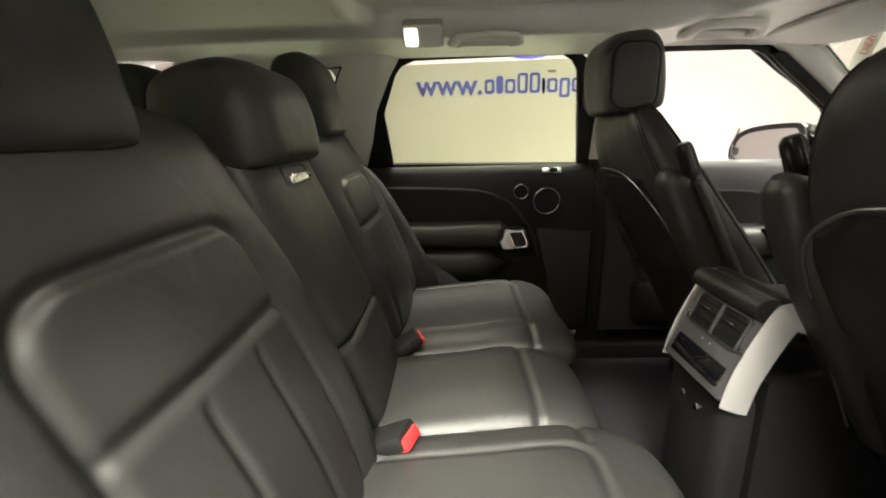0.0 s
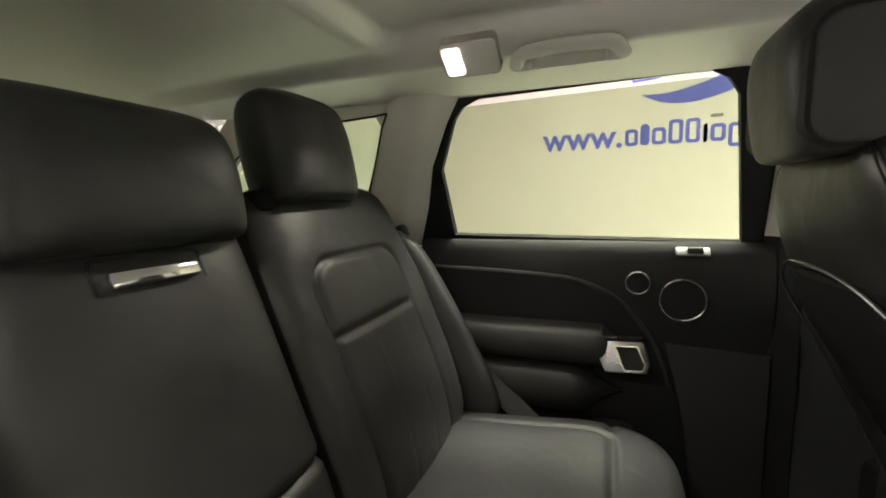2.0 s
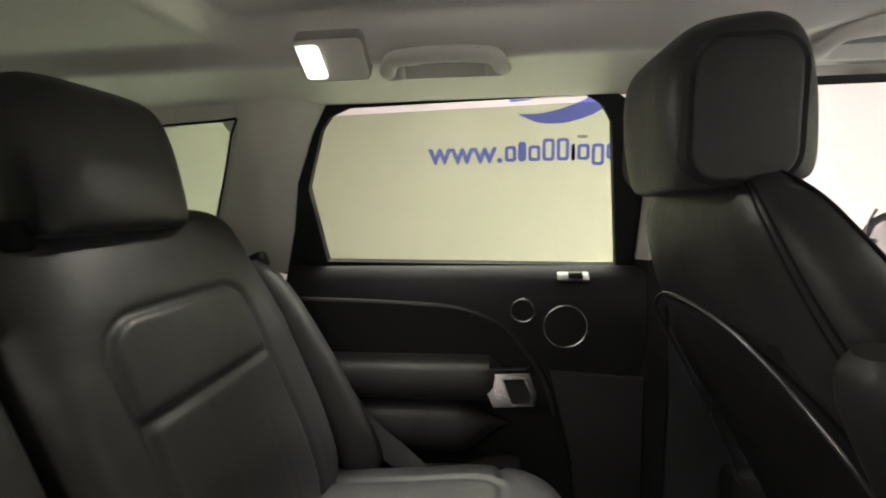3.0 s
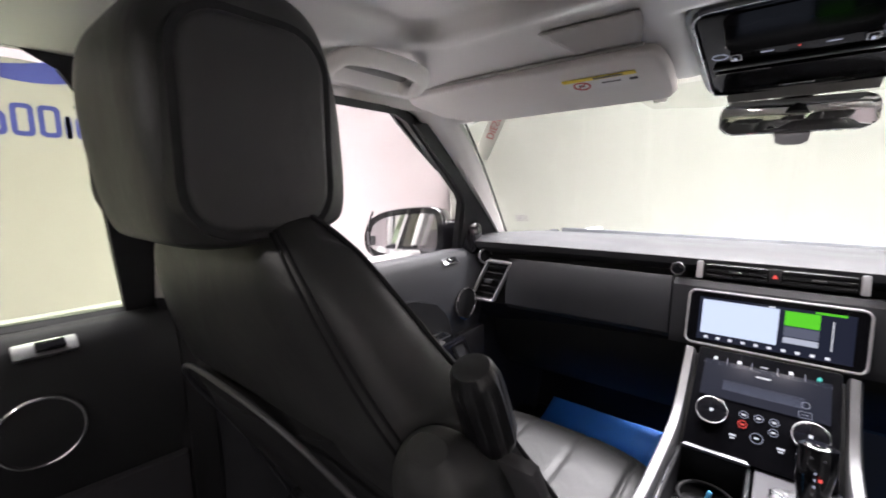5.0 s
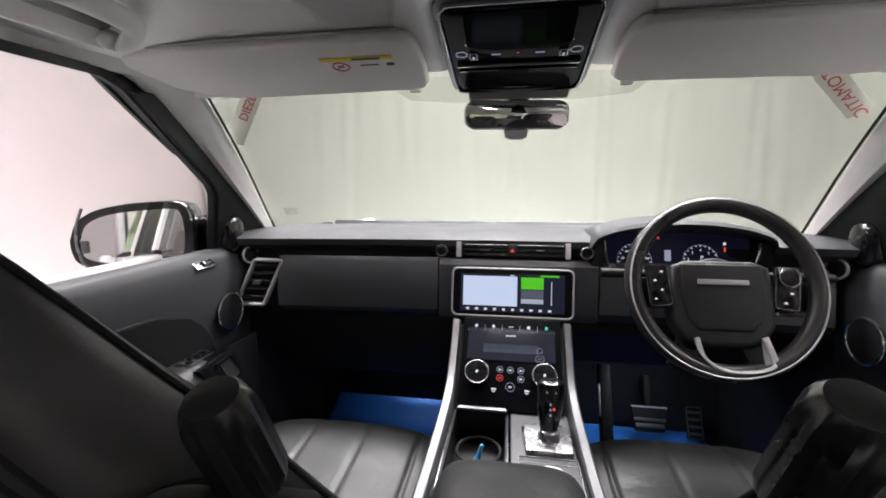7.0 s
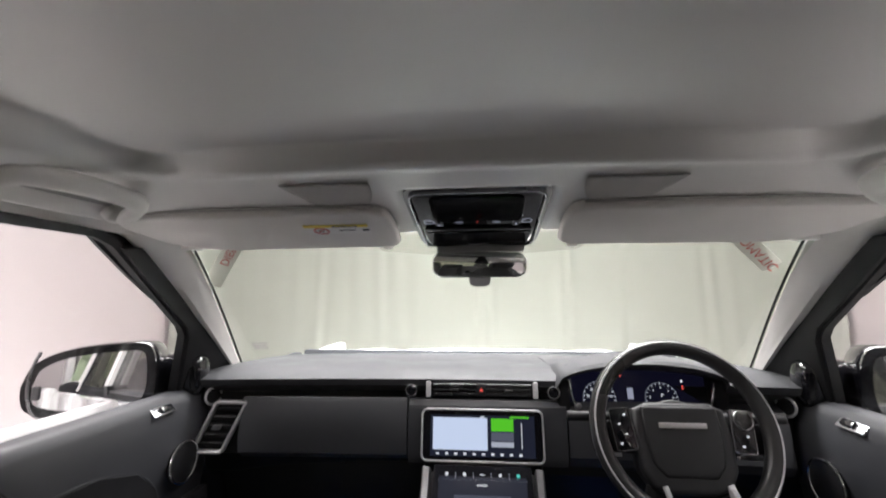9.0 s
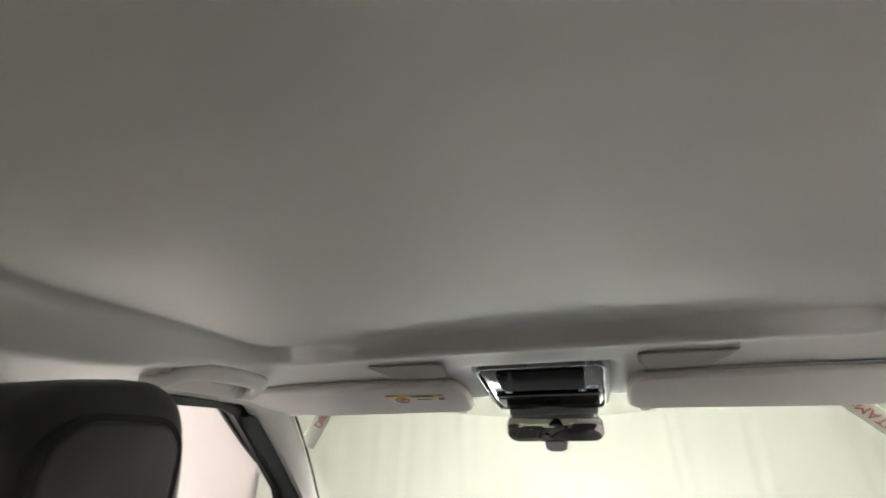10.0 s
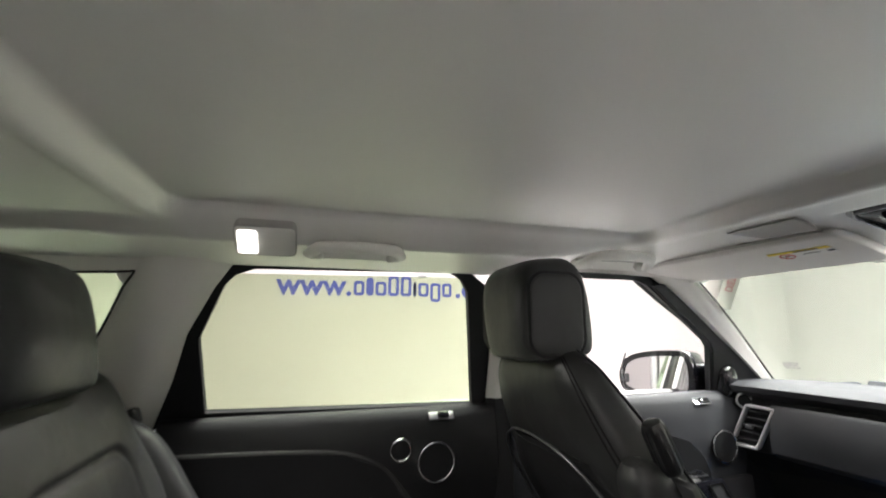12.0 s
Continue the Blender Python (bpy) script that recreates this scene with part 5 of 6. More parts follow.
# ---- centre console ----
def console():
    c = thing("centre_console", "centre console with satin side rails and gloss black panels", "centre console")
    prof = [(1.56, 0.55), (1.50, 1.00), (1.435, 1.045), (1.36, 0.985), (1.285, 0.905), (1.284, 0.845), (1.04, 0.845), (1.039, 0.905), (0.95, 0.905), (0.68, 0.905), (0.68, 0.55)]
    part("body", skin([[(x, y, z) for y, z in prof] for x in (-0.125, 0.125)]), PLASTIC, c)
    m = facing((0, 1.352, 0.988), (1, 0, 0), (0, 0.98, 1))
    p = part("control_panel", prism(round_rect(0.216, 0.205, 0.006), 0.016, m @ pose(0, 0, 0.012), 0.002), DARK_LENS, c, "gloss black touch panel")

    def tile(name, x, y, w, h, mat):
        return part(name, rbox((w, h, 0.001), 0, m @ pose(x, y, 0.013)), mat, p)

    tile("display", 0.0, 0.040, 0.19, 0.075, SCREEN_DARK)
    tile("bar", 0.0, 0.030, 0.12, 0.020, SCREEN_GREY)
    for i in range(5):
        tile("menu_icon", -0.078 + 0.039 * i, 0.082, 0.006 if i != 2 else 0.010, 0.006 if i != 2 else 0.0015, ICON if i < 4 else ICON_TEAL)
        tile("menu_word", -0.078 + 0.039 * i, 0.076, 0.010, 0.0015, ICON_DIM if i < 4 else ICON_TEAL)
        tile("menu_line", -0.078 + 0.039 * i, 0.0705, 0.037, 0.0008, ICON_DIM)
        if i:
            tile("divider", -0.0975 + 0.039 * i, 0.079, 0.0009, 0.014, ICON_DIM)
    tile("title", 0.0, 0.060, 0.022, 0.003, ICON)
    part("chip", frame_bm(0.018, 0.012, 0.002, 0.0008, 0.001, m @ pose(0.062, 0.010, 0.0136)), ICON_DIM, p)
    tile("chip_word", 0.062, 0.010, 0.009, 0.002, ICON_DIM)
    part("fan_mark", torus(0.006, 0.0006, m @ pose(0.062, 0.028, 0.0132), 20, 5), ICON_DIM, p)
    for x, y in ((-0.034, -0.060), (0.034, -0.060)):
        tile("heater_mark", x, y, 0.010, 0.003, ICON)
        tile("heater_mark", x, y - 0.005, 0.007, 0.002, ICON)
    for s in (-1, 1):
        k = part("knob", cyl(0.025, 0.024, 0.02, m @ pose(s * 0.070, -0.030, 0.018), 36, 0.002), GLOSS_BLACK, p, "round gloss knob with a metal ring")
        part("ring", torus(0.0245, 0.0012, m @ pose(s * 0.070, -0.030, 0.0277), 48, 8), SATIN, k)
        part("dot", rbox((0.005, 0.005, 0.001), 0, m @ pose(s * 0.070, -0.030, 0.0285)), ICON, k)
    for x, y, mt in ((-0.022, -0.018, ICON), (0, -0.018, ICON), (0.022, -0.018, ICON), (-0.022, -0.036, ICON_RED), (0.022, -0.036, ICON), (0, -0.054, ICON)):
        part("button_ring", torus(0.0065 if y > -0.05 else 0.009, 0.0006, m @ pose(x, y, 0.0132), 24, 6), mt if mt is ICON_RED else ICON_DIM, p)
        tile("button_icon", x, y, 0.006, 0.003, mt)
    for s in (-1, 1):
        rail = bez([(s * 0.127, 1.432, 1.052), (s * 0.126, 1.385, 1.004), (s * 0.126, 1.30, 0.945), (s * 0.128, 1.15, 0.925), (s * 0.131, 0.98, 0.92)], 8)
        rings = [[q + Vector(o) for o in ((-0.0105, 0, -0.002), (-0.010, -0.005, 0.006), (-0.007, -0.007, 0.0095), (0.006, -0.0065, 0.008), (0.010, -0.004, 0.003), (0.0105, 0, -0.004), (0.0105, 0.01, -0.03), (-0.0105, 0.01, -0.03))] for q in rail]
        part("side_rail", skin(rings), RAIL_METAL, c, "satin aluminium side rail")
    part("cup_tray", frame_bm(0.112, 0.240, 0.010, 0.007, 0.06, pose(-0.058, 1.162, 0.916), bevel=0.002), KNOB, c)
    for y in (1.212, 1.110):
        part("cup_holder", torus(0.042, 0.003, pose(-0.058, y, 0.872), 40, 8), RUBBER, c)
        part("cup_floor", cyl(0.042, 0.042, 0.006, pose(-0.058, y, 0.850), 32), RUBBER, c)
    for e in (-1, 1):
        part("side_board", rbox((0.012, 0.26, 0.07), 0.002, pose(e * 0.122, 1.162, 0.878)), PLASTIC, c)
    part("tray_lid", prism([(-0.050, 0.0), (0.050, 0.0), (0.046, 0.012), (0.030, 0.016), (-0.030, 0.016), (-0.046, 0.012)], 0.008, pose(-0.056, 1.268, 0.927), 0.002), GREY_METAL, c, "slim grey metal tray edge")
    part("tray_line", rbox((0.104, 0.0014, 0.002), 0.0004, pose(-0.056, 1.266, 0.926)), RAIL_METAL, c)
    for e in (-1, 1):
        part("tray_line", rbox((0.0014, 0.22, 0.002), 0.0004, pose(-0.058 + e * 0.0555, 1.155, 0.9165)), SATIN, c)
    part("shift_plate", rbox((0.112, 0.245, 0.068), 0.004, pose(0.058, 1.162, 0.884)), GREY_PANEL, c, "satin plate round the gear lever")
    g = part("gear_lever", tube([(0.070, 1.188, 0.918), (0.070, 1.196, 0.945), (0.071, 1.203, 0.98), (0.072, 1.209, 1.012), (0.072, 1.212, 1.026)], 0.0235, 24, 0.85, (0, 1, 0), 6, lambda t: 0.62 + 0.38 * smooth(0.05, 0.60, t) - 0.30 * smooth(0.90, 1.0, t)), GLOSS_BLACK, c, "tall gloss black gear lever")
    part("grip_trim", rbox((0.020, 0.004, 0.012), 0.002, pose(0.0715, 1.192, 1.008, 12)), SATIN, g)
    part("gaiter", prism([(-0.040, -0.044), (0.040, -0.044), (0.046, 0.030), (0.030, 0.044), (-0.030, 0.044), (-0.046, 0.030)], 0.012, pose(0.068, 1.190, 0.927), 0.005, 3), CREASED_SATIN, g, "bright cast metal lever base")
    part("collar", cyl(0.021, 0.015, 0.018, pose(0.070, 1.189, 0.933), 24, 0.003), SATIN, g)
    part("dial_panel", rbox((0.096, 0.092, 0.006), 0.002, pose(0.064, 1.090, 0.918)), GREY_PANEL, c, "grey satin switch panel")
    part("panel_edge", frame_bm(0.098, 0.094, 0.004, 0.0012, 0.004, pose(0.064, 1.090, 0.9225)), SATIN, c)
    part("panel_seam", rbox((0.094, 0.0014, 0.001), 0, pose(0.064, 1.122, 0.9214)), SATIN, c)
    part("shift_mark", rbox((0.004, 0.005, 0.001), 0, pose(0.076, 1.1805, 0.986, 102)), ICON_RED, g)
    for q in range(3):
        part("shift_figure", rbox((0.0025, 0.004, 0.001), 0, pose(0.070, 1.1815 - 0.002 * q, 0.994 - 0.009 * q, 102)), ICON_DIM, g)
    for e in (-1, 1):
        for q in (0, 1, 2):
            part("button_mark", rbox((0.007, 0.004, 0.001), 0, pose(0.064 + e * 0.037, 1.063 + 0.034 * q, 0.9215)), ICON_DIM, c)
    k = part("drive_dial", cyl(0.024, 0.022, 0.010, pose(0.066, 1.085, 0.922), 36, 0.003), GREY_PANEL, c)
    part("ring", torus(0.0215, 0.0024, pose(0.066, 1.085, 0.927), 40, 8), PALE_SATIN, k)
    part("dial_mark", rbox((0.008, 0.006, 0.001), 0, pose(0.066, 1.088, 0.9275)), ICON_RED, k)
    # padded armrest lid
    lid = pad([(1.035, 0.955, 0.16, 0.02, 0), (1.02, 0.962, 0.19, 0.05, 0), (0.95, 0.97, 0.205, 0.065, 0), (0.82, 0.975, 0.21, 0.07, 0), (0.73, 0.985, 0.20, 0.06, 0), (0.70, 0.985, 0.16, 0.02, 0)], 36, 4)
    part("armrest_lid", lid, LEATHER, c, "padded leather armrest lid")
    # rear face: two vents and a display between cheeks that bend over the top
    m = facing((0.013, 0.652, 0.955), (1, 0, 0), (0, 0.42, 1))
    r = part("rear_face", prism(round_rect(0.186, 0.196, 0.008), 0.05, m @ pose(0, -0.004, 0), 0.003), GREY_PANEL, c, "dark grey rear vent panel")
    bend = bez([(0, -0.112, 0.004), (0, -0.05, 0.016), (0, 0.03, 0.018), (0, 0.085, 0.012), (0, 0.108, -0.010), (0, 0.114, -0.045), (0, 0.112, -0.10)], 6)
    for e in (-1, 1):
        rings = []
        for i, q in enumerate(bend):
            d = (bend[min(i + 1, len(bend) - 1)] - bend[max(i - 1, 0)]).normalized()
            nrm = Vector((0, -d.z, d.y))
            t = i / (len(bend) - 1)
            inner = 0.0945 - 0.034 * smooth(0.70, 0.86, t)
            rings.append([m @ (Vector((e * a, 0, 0)) + q + nrm * k) for a, k in ((inner, -0.03), (inner, -0.012), (inner + 0.002, -0.010), (0.0975, -0.009), (0.101, -0.013), (0.109 + 0.008 * t, -0.034), (0.109 + 0.008 * t, -0.050), (0.098, -0.050))])
        part("rear_cheek", skin(rings), PALE_SATIN, r, "pale satin cheek bent back and over the top")
        v = part("rear_vent", rbox((0.064, 0.058, 0.012), 0.003, m @ pose(e * 0.036, 0.016, -0.002)), RUBBER, r, "black square air vent")
        part("vent_frame", frame_bm(0.070, 0.064, 0.006, 0.0025, 0.006, m @ pose(e * 0.036, 0.016, 0.006), bevel=0.0008), GREY_METAL, v)
        for k in range(3):
            part("slat", rbox((0.060, 0.011, 0.004), 0.001, m @ pose(e * 0.036, -0.001 + 0.017 * k, 0.002, 35)), RUBBER, v)
        part("tab", rbox((0.020, 0.003, 0.006), 0.001, m @ pose(e * 0.036, 0.024, 0.008)), CHROME, v)
        part("bright_corner", prism(round_rect(0.016, 0.012, 0.003), 0.004, m @ pose(e * 0.080, -0.006, 0.003), 0.001), CHROME, r)
        part("mark", rbox((0.003, 0.003, 0.001), 0, m @ pose(e * 0.012, -0.030, 0.001)), ICON_DIM, r)
    part("vent_divider", rbox((0.004, 0.062, 0.006), 0.001, m @ pose(0, 0.016, 0.005)), SATIN, r)
    part("rear_display", rbox((0.150, 0.040, 0.006), 0.003, m @ pose(0, -0.066, 0.001)), GLOSS_BLACK, r)
    for k in (0.035, 0.080):
        part("socket", cyl(0.007, 0.007, 0.010, pose(k, 0.598, 0.832, 80), 16, 0.001), CHROME, r)
    part("lower_cover", rbox((0.19, 0.09, 0.34), 0.03, pose(0.013, 0.672, 0.70), 3), RUBBER, r)
    roll = [m @ Vector((x, 0.074, 0.004)) for x in (-0.090, -0.088, -0.05, 0, 0.05, 0.088, 0.090)]
    part("top_roll", tube(roll, 0.024, 20, 0.9, (0, 0, 1), 3, lambda t: min(1.0, 0.4 + 12 * min(t, 1 - t))), LEATHER, r, "padded black roll across the top")
    part("top_deck", rbox((0.180, 0.11, 0.05), 0.012, m @ pose(0, 0.082, -0.055, 90), 3), PLASTIC, r)
    return c


console()


def cord():
    pts = [(-0.06, 1.11, 0.849), (-0.052, 1.115, 0.915), (-0.046, 1.12, 0.945), (-0.052, 1.125, 0.925), (-0.062, 1.12, 0.905), (-0.06, 1.10, 0.87), (-0.048, 1.09, 0.849)]
    return tagged(part("key_cord", tube(pts, 0.003, 8), BLUE_CORD), "blue looped cord lying in the cup holder", "cord")


cord()


def pedals():
    p = thing("brake_pedal", "brake pedal with bright metal bands", "pedal", at=(0.455, 1.83, 0.615))
    out = [(-0.056, 0.036), (0.056, 0.036), (0.048, -0.036), (0.040, -0.042), (-0.040, -0.042), (-0.048, -0.036)]
    m = facing((0, 0, 0), (1, 0, 0), (0, 0.45, 1))
    part("pad", prism(out, 0.014, m, 0.004), RUBBER, p)
    part("edge", prism([(-0.056, 0.038), (0.056, 0.038), (0.055, 0.033), (-0.055, 0.033)], 0.004, m @ pose(0, 0, 0.003)), PALE_SATIN, p, "bright metal top edge")
    for v, h, w in ((-0.004, 0.010, 0.098), (-0.022, 0.012, 0.088)):
        part("band", rbox((w, h, 0.004), 0.0015, m @ pose(0, v, 0.002)), GREY_METAL, p, "satin metal band")
    part("arm", rbox((0.02, 0.02, 0.10), 0.005, pose(0, 0.05, 0.07, -25)), RUBBER, p)
    a = thing("accelerator_pedal", "narrow accelerator pedal with metal rungs", "pedal", at=(0.60, 1.85, 0.60))
    m = facing((0, 0, 0), (1, 0, 0), (0, 0.55, 1))
    part("pad", prism(round_rect(0.050, 0.105, 0.006), 0.012, m, 0.003), RUBBER, a)
    part("rim", frame_bm(0.048, 0.100, 0.006, 0.004, 0.004, m @ pose(0, 0, 0.002)), GREY_METAL, a)
    for k in range(4):
        part("rung", rbox((0.036, 0.009, 0.004), 0.001, m @ pose(0, -0.034 + 0.022 * k, 0.002)), GREY_METAL, a)
    f = thing("foot_rest", "black foot rest with a bright metal edge strip", "foot rest", at=(0.275, 1.737, 0.52))
    part("pad", rbox((0.040, 0.03, 0.32), 0.01, pose(0.024, 0.016, 0.145, -28), 3), RUBBER, f)
    part("edge_strip", rbox((0.006, 0.006, 0.095), 0.002, pose(0.0, 0.0, 0.197, -28)), PALE_SATIN, f, "bright metal strip")


pedals()
for x0, x1, deep, rise in ((-0.66, -0.25, 0.71, 0.055), (0.24, 0.66, 0.64, 0.0)):
    rows = [[(x0 + (x1 - x0) * i / 12, 1.30 + deep * j / 16, 0.512 + rise * smooth(0.75, 1.0, j / 16) + 0.004 * noise.noise(Vector((i * 0.4 + x0 * 9, j * 0.4, 1)))) for i in range(13)] for j in range(17)]
    ob = part("paper_floor_mat", skin(rows, closed=False), PAPER_BLUE)
    ob.modifiers.new("paper", "SOLIDIFY").thickness = 0.002
    tagged(ob, "bright blue protective paper mat in the footwell", "floor mat", group="paper mats")

# ---- roof fittings ----
def grab_handle(y0, y1, x, z, left, tall, label="pale plastic grab handle on the roof rail"):
    s = -1 if left else 1
    g = thing("grab_handle", label, "grab handle", group="grab handles", at=(s * x, (y0 + y1) / 2, z))
    h = (y1 - y0) / 2
    m = facing((0, 0, 0), (0, -s, 0), (s * -0.72, 0, 0.69))
    # a bowed flat bar that stands off on two feet and leaves a slot for the fingers
    off, rise = (0.036, 0.060) if tall < 0.065 else (0.026, 0.074)
    line = bez([(-h, -0.50 * tall, -0.010), (-h + 0.004, -0.20 * rise, off * 0.35), (-h + 0.018, 0.22 * rise, off * 0.75), (-h + 0.050, 0.36 * rise, off * 0.95), (0.0, 0.40 * rise, off), (h - 0.050, 0.36 * rise, off * 0.95), (h - 0.018, 0.22 * rise, off * 0.75), (h - 0.004, -0.20 * rise, off * 0.35), (h, -0.50 * tall, -0.010)], 7)
    part("bar", tube([m @ p for p in line], 0.0125 if tall < 0.065 else 0.0150, 16, 0.66, m.to_3x3() @ Vector((0, 0, 1)), 0), TRIM, g)
    part("back_plate", prism([(u, v - 0.012) for u, v in round_rect(2 * h + 0.010, tall, 0.016)], 0.02, m @ pose(0, 0, -0.010), 0.004, 3), TRIM, g)
    # darker plate paints the shade under the bar; the slot itself is pale
    part("grip_recess", prism([(u, v - 0.002) for u, v in round_rect(2 * h - 0.040, tall * 0.40, 0.010)], 0.006, m @ pose(0, 0, -0.007), 0.001), RECESS_SHADE, g, "dark plate painting the shade of the finger slot")
    for e in (-1, 1):
        part("mount", rbox((0.028, 0.024, 0.022), 0.007, m @ pose(e * (h - 0.014), -0.022, -0.002), 3), TRIM, g)
    return g


def lamp(left):
    s = -1 if left else 1
    l = thing("roof_lamp", "small lit rear reading lamp in a pale housing", "lamp", at=(s * 0.470, 0.095, 1.570))
    m = facing((0, 0, 0), (0, -s, 0), (s * -0.8, 0, 0.6))
    part("housing", prism(round_rect(0.105, 0.070, 0.010), 0.03, m, 0.004), TRIM, l)
    # grey ring paints the shadow line that edges the housing
    part("edge_gap", frame_bm(0.108, 0.073, 0.012, 0.002, 0.02, m @ pose(0, 0, -0.003)), GREY_PATCH, l)
    part("lens", prism(round_rect(0.034, 0.056, 0.006), 0.008, m @ pose(s * 0.031, 0, 0.003), 0.002), LAMP_GLOW, l, "bright lit lens")
    return l


for left in (True, False):
    lamp(left)
    grab_handle(0.172, 0.356, 0.492, 1.575, left, 0.060)
    grab_handle(0.820, 1.022, 0.532, 1.588, left, 0.066)


def overhead_console():
    o = thing("overhead_console", "gloss black overhead console with switches in a thin metal frame", "overhead console", at=(0, 1.19, 1.588))
    m = facing((0, 0, 0), (1, 0, 0), (0, -1, 0.155))
    half = [(0.0, 0.146), (0.080, 0.146), (0.096, 0.141), (0.1035, 0.124), (0.105, 0.08), (0.108, -0.02), (0.110, -0.10), (0.108, -0.134), (0.096, -0.146), (0.0, -0.149)]
    line = [(p.x, p.y) for p in bez([(x, y, 0) for x, y in half], 3)]
    out = line[:-1] + [(-x, y) for x, y in line[::-1]][:-1]
    part("surround", ring_between(grown(out, 0.0115), grown(out, 0.0034), 0.03, m @ pose(0, 0, 0.004)), SENSOR_GREY, o, "grey moulded surround")
    part("frame", ring_between(grown(out, 0.0034), grown(out, 0.0008), 0.03, m @ pose(0, 0, 0.012)), SATIN, o, "thin satin metal edge")
    part("panel", prism(out, 0.03, m @ pose(0, 0, 0.009), 0.003), DARK_LENS, o)
    # the rear lens bulges between two rounded lamp corners
    part("upper_lens", prism(round_rect(0.150, 0.085, 0.016), 0.008, m @ pose(0, 0.088, 0.0165, -8), 0.0008, 1), DARK_LENS, o, "gloss black lamp lens")
    lower = [(-0.096, -0.046), (0.096, -0.046), (0.102, -0.060), (0.100, -0.128), (0.088, -0.138), (-0.088, -0.138), (-0.100, -0.128), (-0.102, -0.060)]
    part("lower_lens", prism(lower, 0.005, m @ pose(0, 0, 0.0125), 0.0003, 1), DARK_LENS, o, "smoked black storage flap")
    part("lower_edge", tube([m @ Vector((x, -0.044, 0.0135)) for x in (-0.098, -0.06, -0.03)], 0.0008, 6), CHROME, o)
    part("lower_edge", tube([m @ Vector((x, -0.044, 0.0135)) for x in (0.03, 0.06, 0.098)], 0.0008, 6), CHROME, o)
    part("flap_pull", rbox((0.044, 0.005, 0.003), 0.0014, m @ pose(0, -0.118, 0.0152)), SATIN, o)
    part("divider", rbox((0.20, 0.010, 0.006), 0.003, m @ pose(0, -0.026, 0.0115)), KNOB, o)
    for e in (-1, 1):
        part("lens_line", tube([m @ Vector((e * 0.078, 0.048, 0.012)), m @ Vector((e * 0.070, 0.054, 0.0155)), m @ Vector((e * 0.066, 0.072, 0.018))], 0.0009, 6), CHROME, o)
        part("touch_mark", torus(0.009, 0.0005, m @ pose(e * 0.088, 0.010, 0.0095), 24, 5), ICON_DIM, o)
        part("lamp_mark", rbox((0.014, 0.0012, 0.001), 0, m @ pose(e * 0.034, 0.006, 0.0095)), ICON_DIM, o)
        part("flap_line", rbox((0.018, 0.0012, 0.001), 0, m @ pose(e * 0.062, -0.128, 0.0150, 0, 0, e * 28)), SATIN, o)
        b = part("switch", frame_bm(0.014, 0.022, 0.003, 0.0026, 0.006, m @ pose(e * 0.069, 0.008, 0.0135), bevel=0.0006), SATIN, o, "small satin switch surround")
        part("rocker", rbox((0.008, 0.015, 0.006), 0.002, m @ pose(e * 0.069, 0.008, 0.011)), DARK_LENS, b)
        part("icon", rbox((0.003, 0.007, 0.001), 0, m @ pose(e * 0.069, 0.006, 0.0145)), ICON_DIM, b)
    part("indicator", cyl(0.0012, 0.0012, 0.001, m @ pose(0, 0.008, 0.0095), 12), ICON_RED, o)
    return o


overhead_console()


def rear_view_mirror():
    r = thing("rear_view_mirror", "frameless rear-view mirror on a black stalk", "mirror", at=(0.003, 1.372, 1.512))
    m = facing((0, 0, 0), (1, 0.16, 0), (0, -0.066, 1))
    o = [(x, y * (1.02 - 0.26 * abs(x / 0.1) ** 2 * (y < 0) - 0.10 * abs(x / 0.1) ** 2)) for x, y in round_rect(0.210, 0.064, 0.020, 8)]
    part("case", prism(grown(o, 0.0016), 0.026, m @ pose(0, 0, -0.002), 0.008, 3), GLOSS_BLACK, r)
    part("mirror_glass", prism(o, 0.004, m @ pose(0, 0, 0.002), 0.001), MIRROR, r, "silvered mirror glass")
    part("stalk", tube([(0, 0.01, 0.0), (0, 0.028, 0.042), (0, 0.02, 0.075)], 0.022, 12), KNOB, r)
    shroud = [(-0.099, 0.022), (-0.094, -0.012), (0.094, -0.012), (0.099, 0.022)]
    part("sensor_shroud", prism(shroud, 0.06, facing((0, -0.036, 0.040), (1, 0, 0), (0, -0.15, 1)), 0.003, 2), SENSOR_GREY, r, "grey sensor shroud")
    part("sensor_tab", prism([(-0.026, 0.012), (-0.022, -0.008), (-0.012, -0.013), (0.012, -0.013), (0.022, -0.008), (0.026, 0.012)], 0.014, m @ pose(0, -0.033, -0.004), 0.003), GREY_PANEL, r)
    return r


rear_view_mirror()


def windscreen_band():
    """A faintly tinted band along the top of the windscreen, seen below the visors' inner ends."""
    out = [(-0.300, 0.062), (-0.235, 0.0), (-0.215, -0.014), (-0.120, -0.022), (0.120, -0.022), (0.215, -0.014), (0.235, 0.0), (0.300, 0.062)]
    h = part("windscreen_band", prism(out, 0.004, facing((0, 1.352, 1.560), (1, 0, 0), (0, -0.35, 1))), PANE_BAND)
    h.visible_shadow = False
    return tagged(h, "faint grey tinted band along the windscreen top", "tinted band", kind="structure")


windscreen_band()


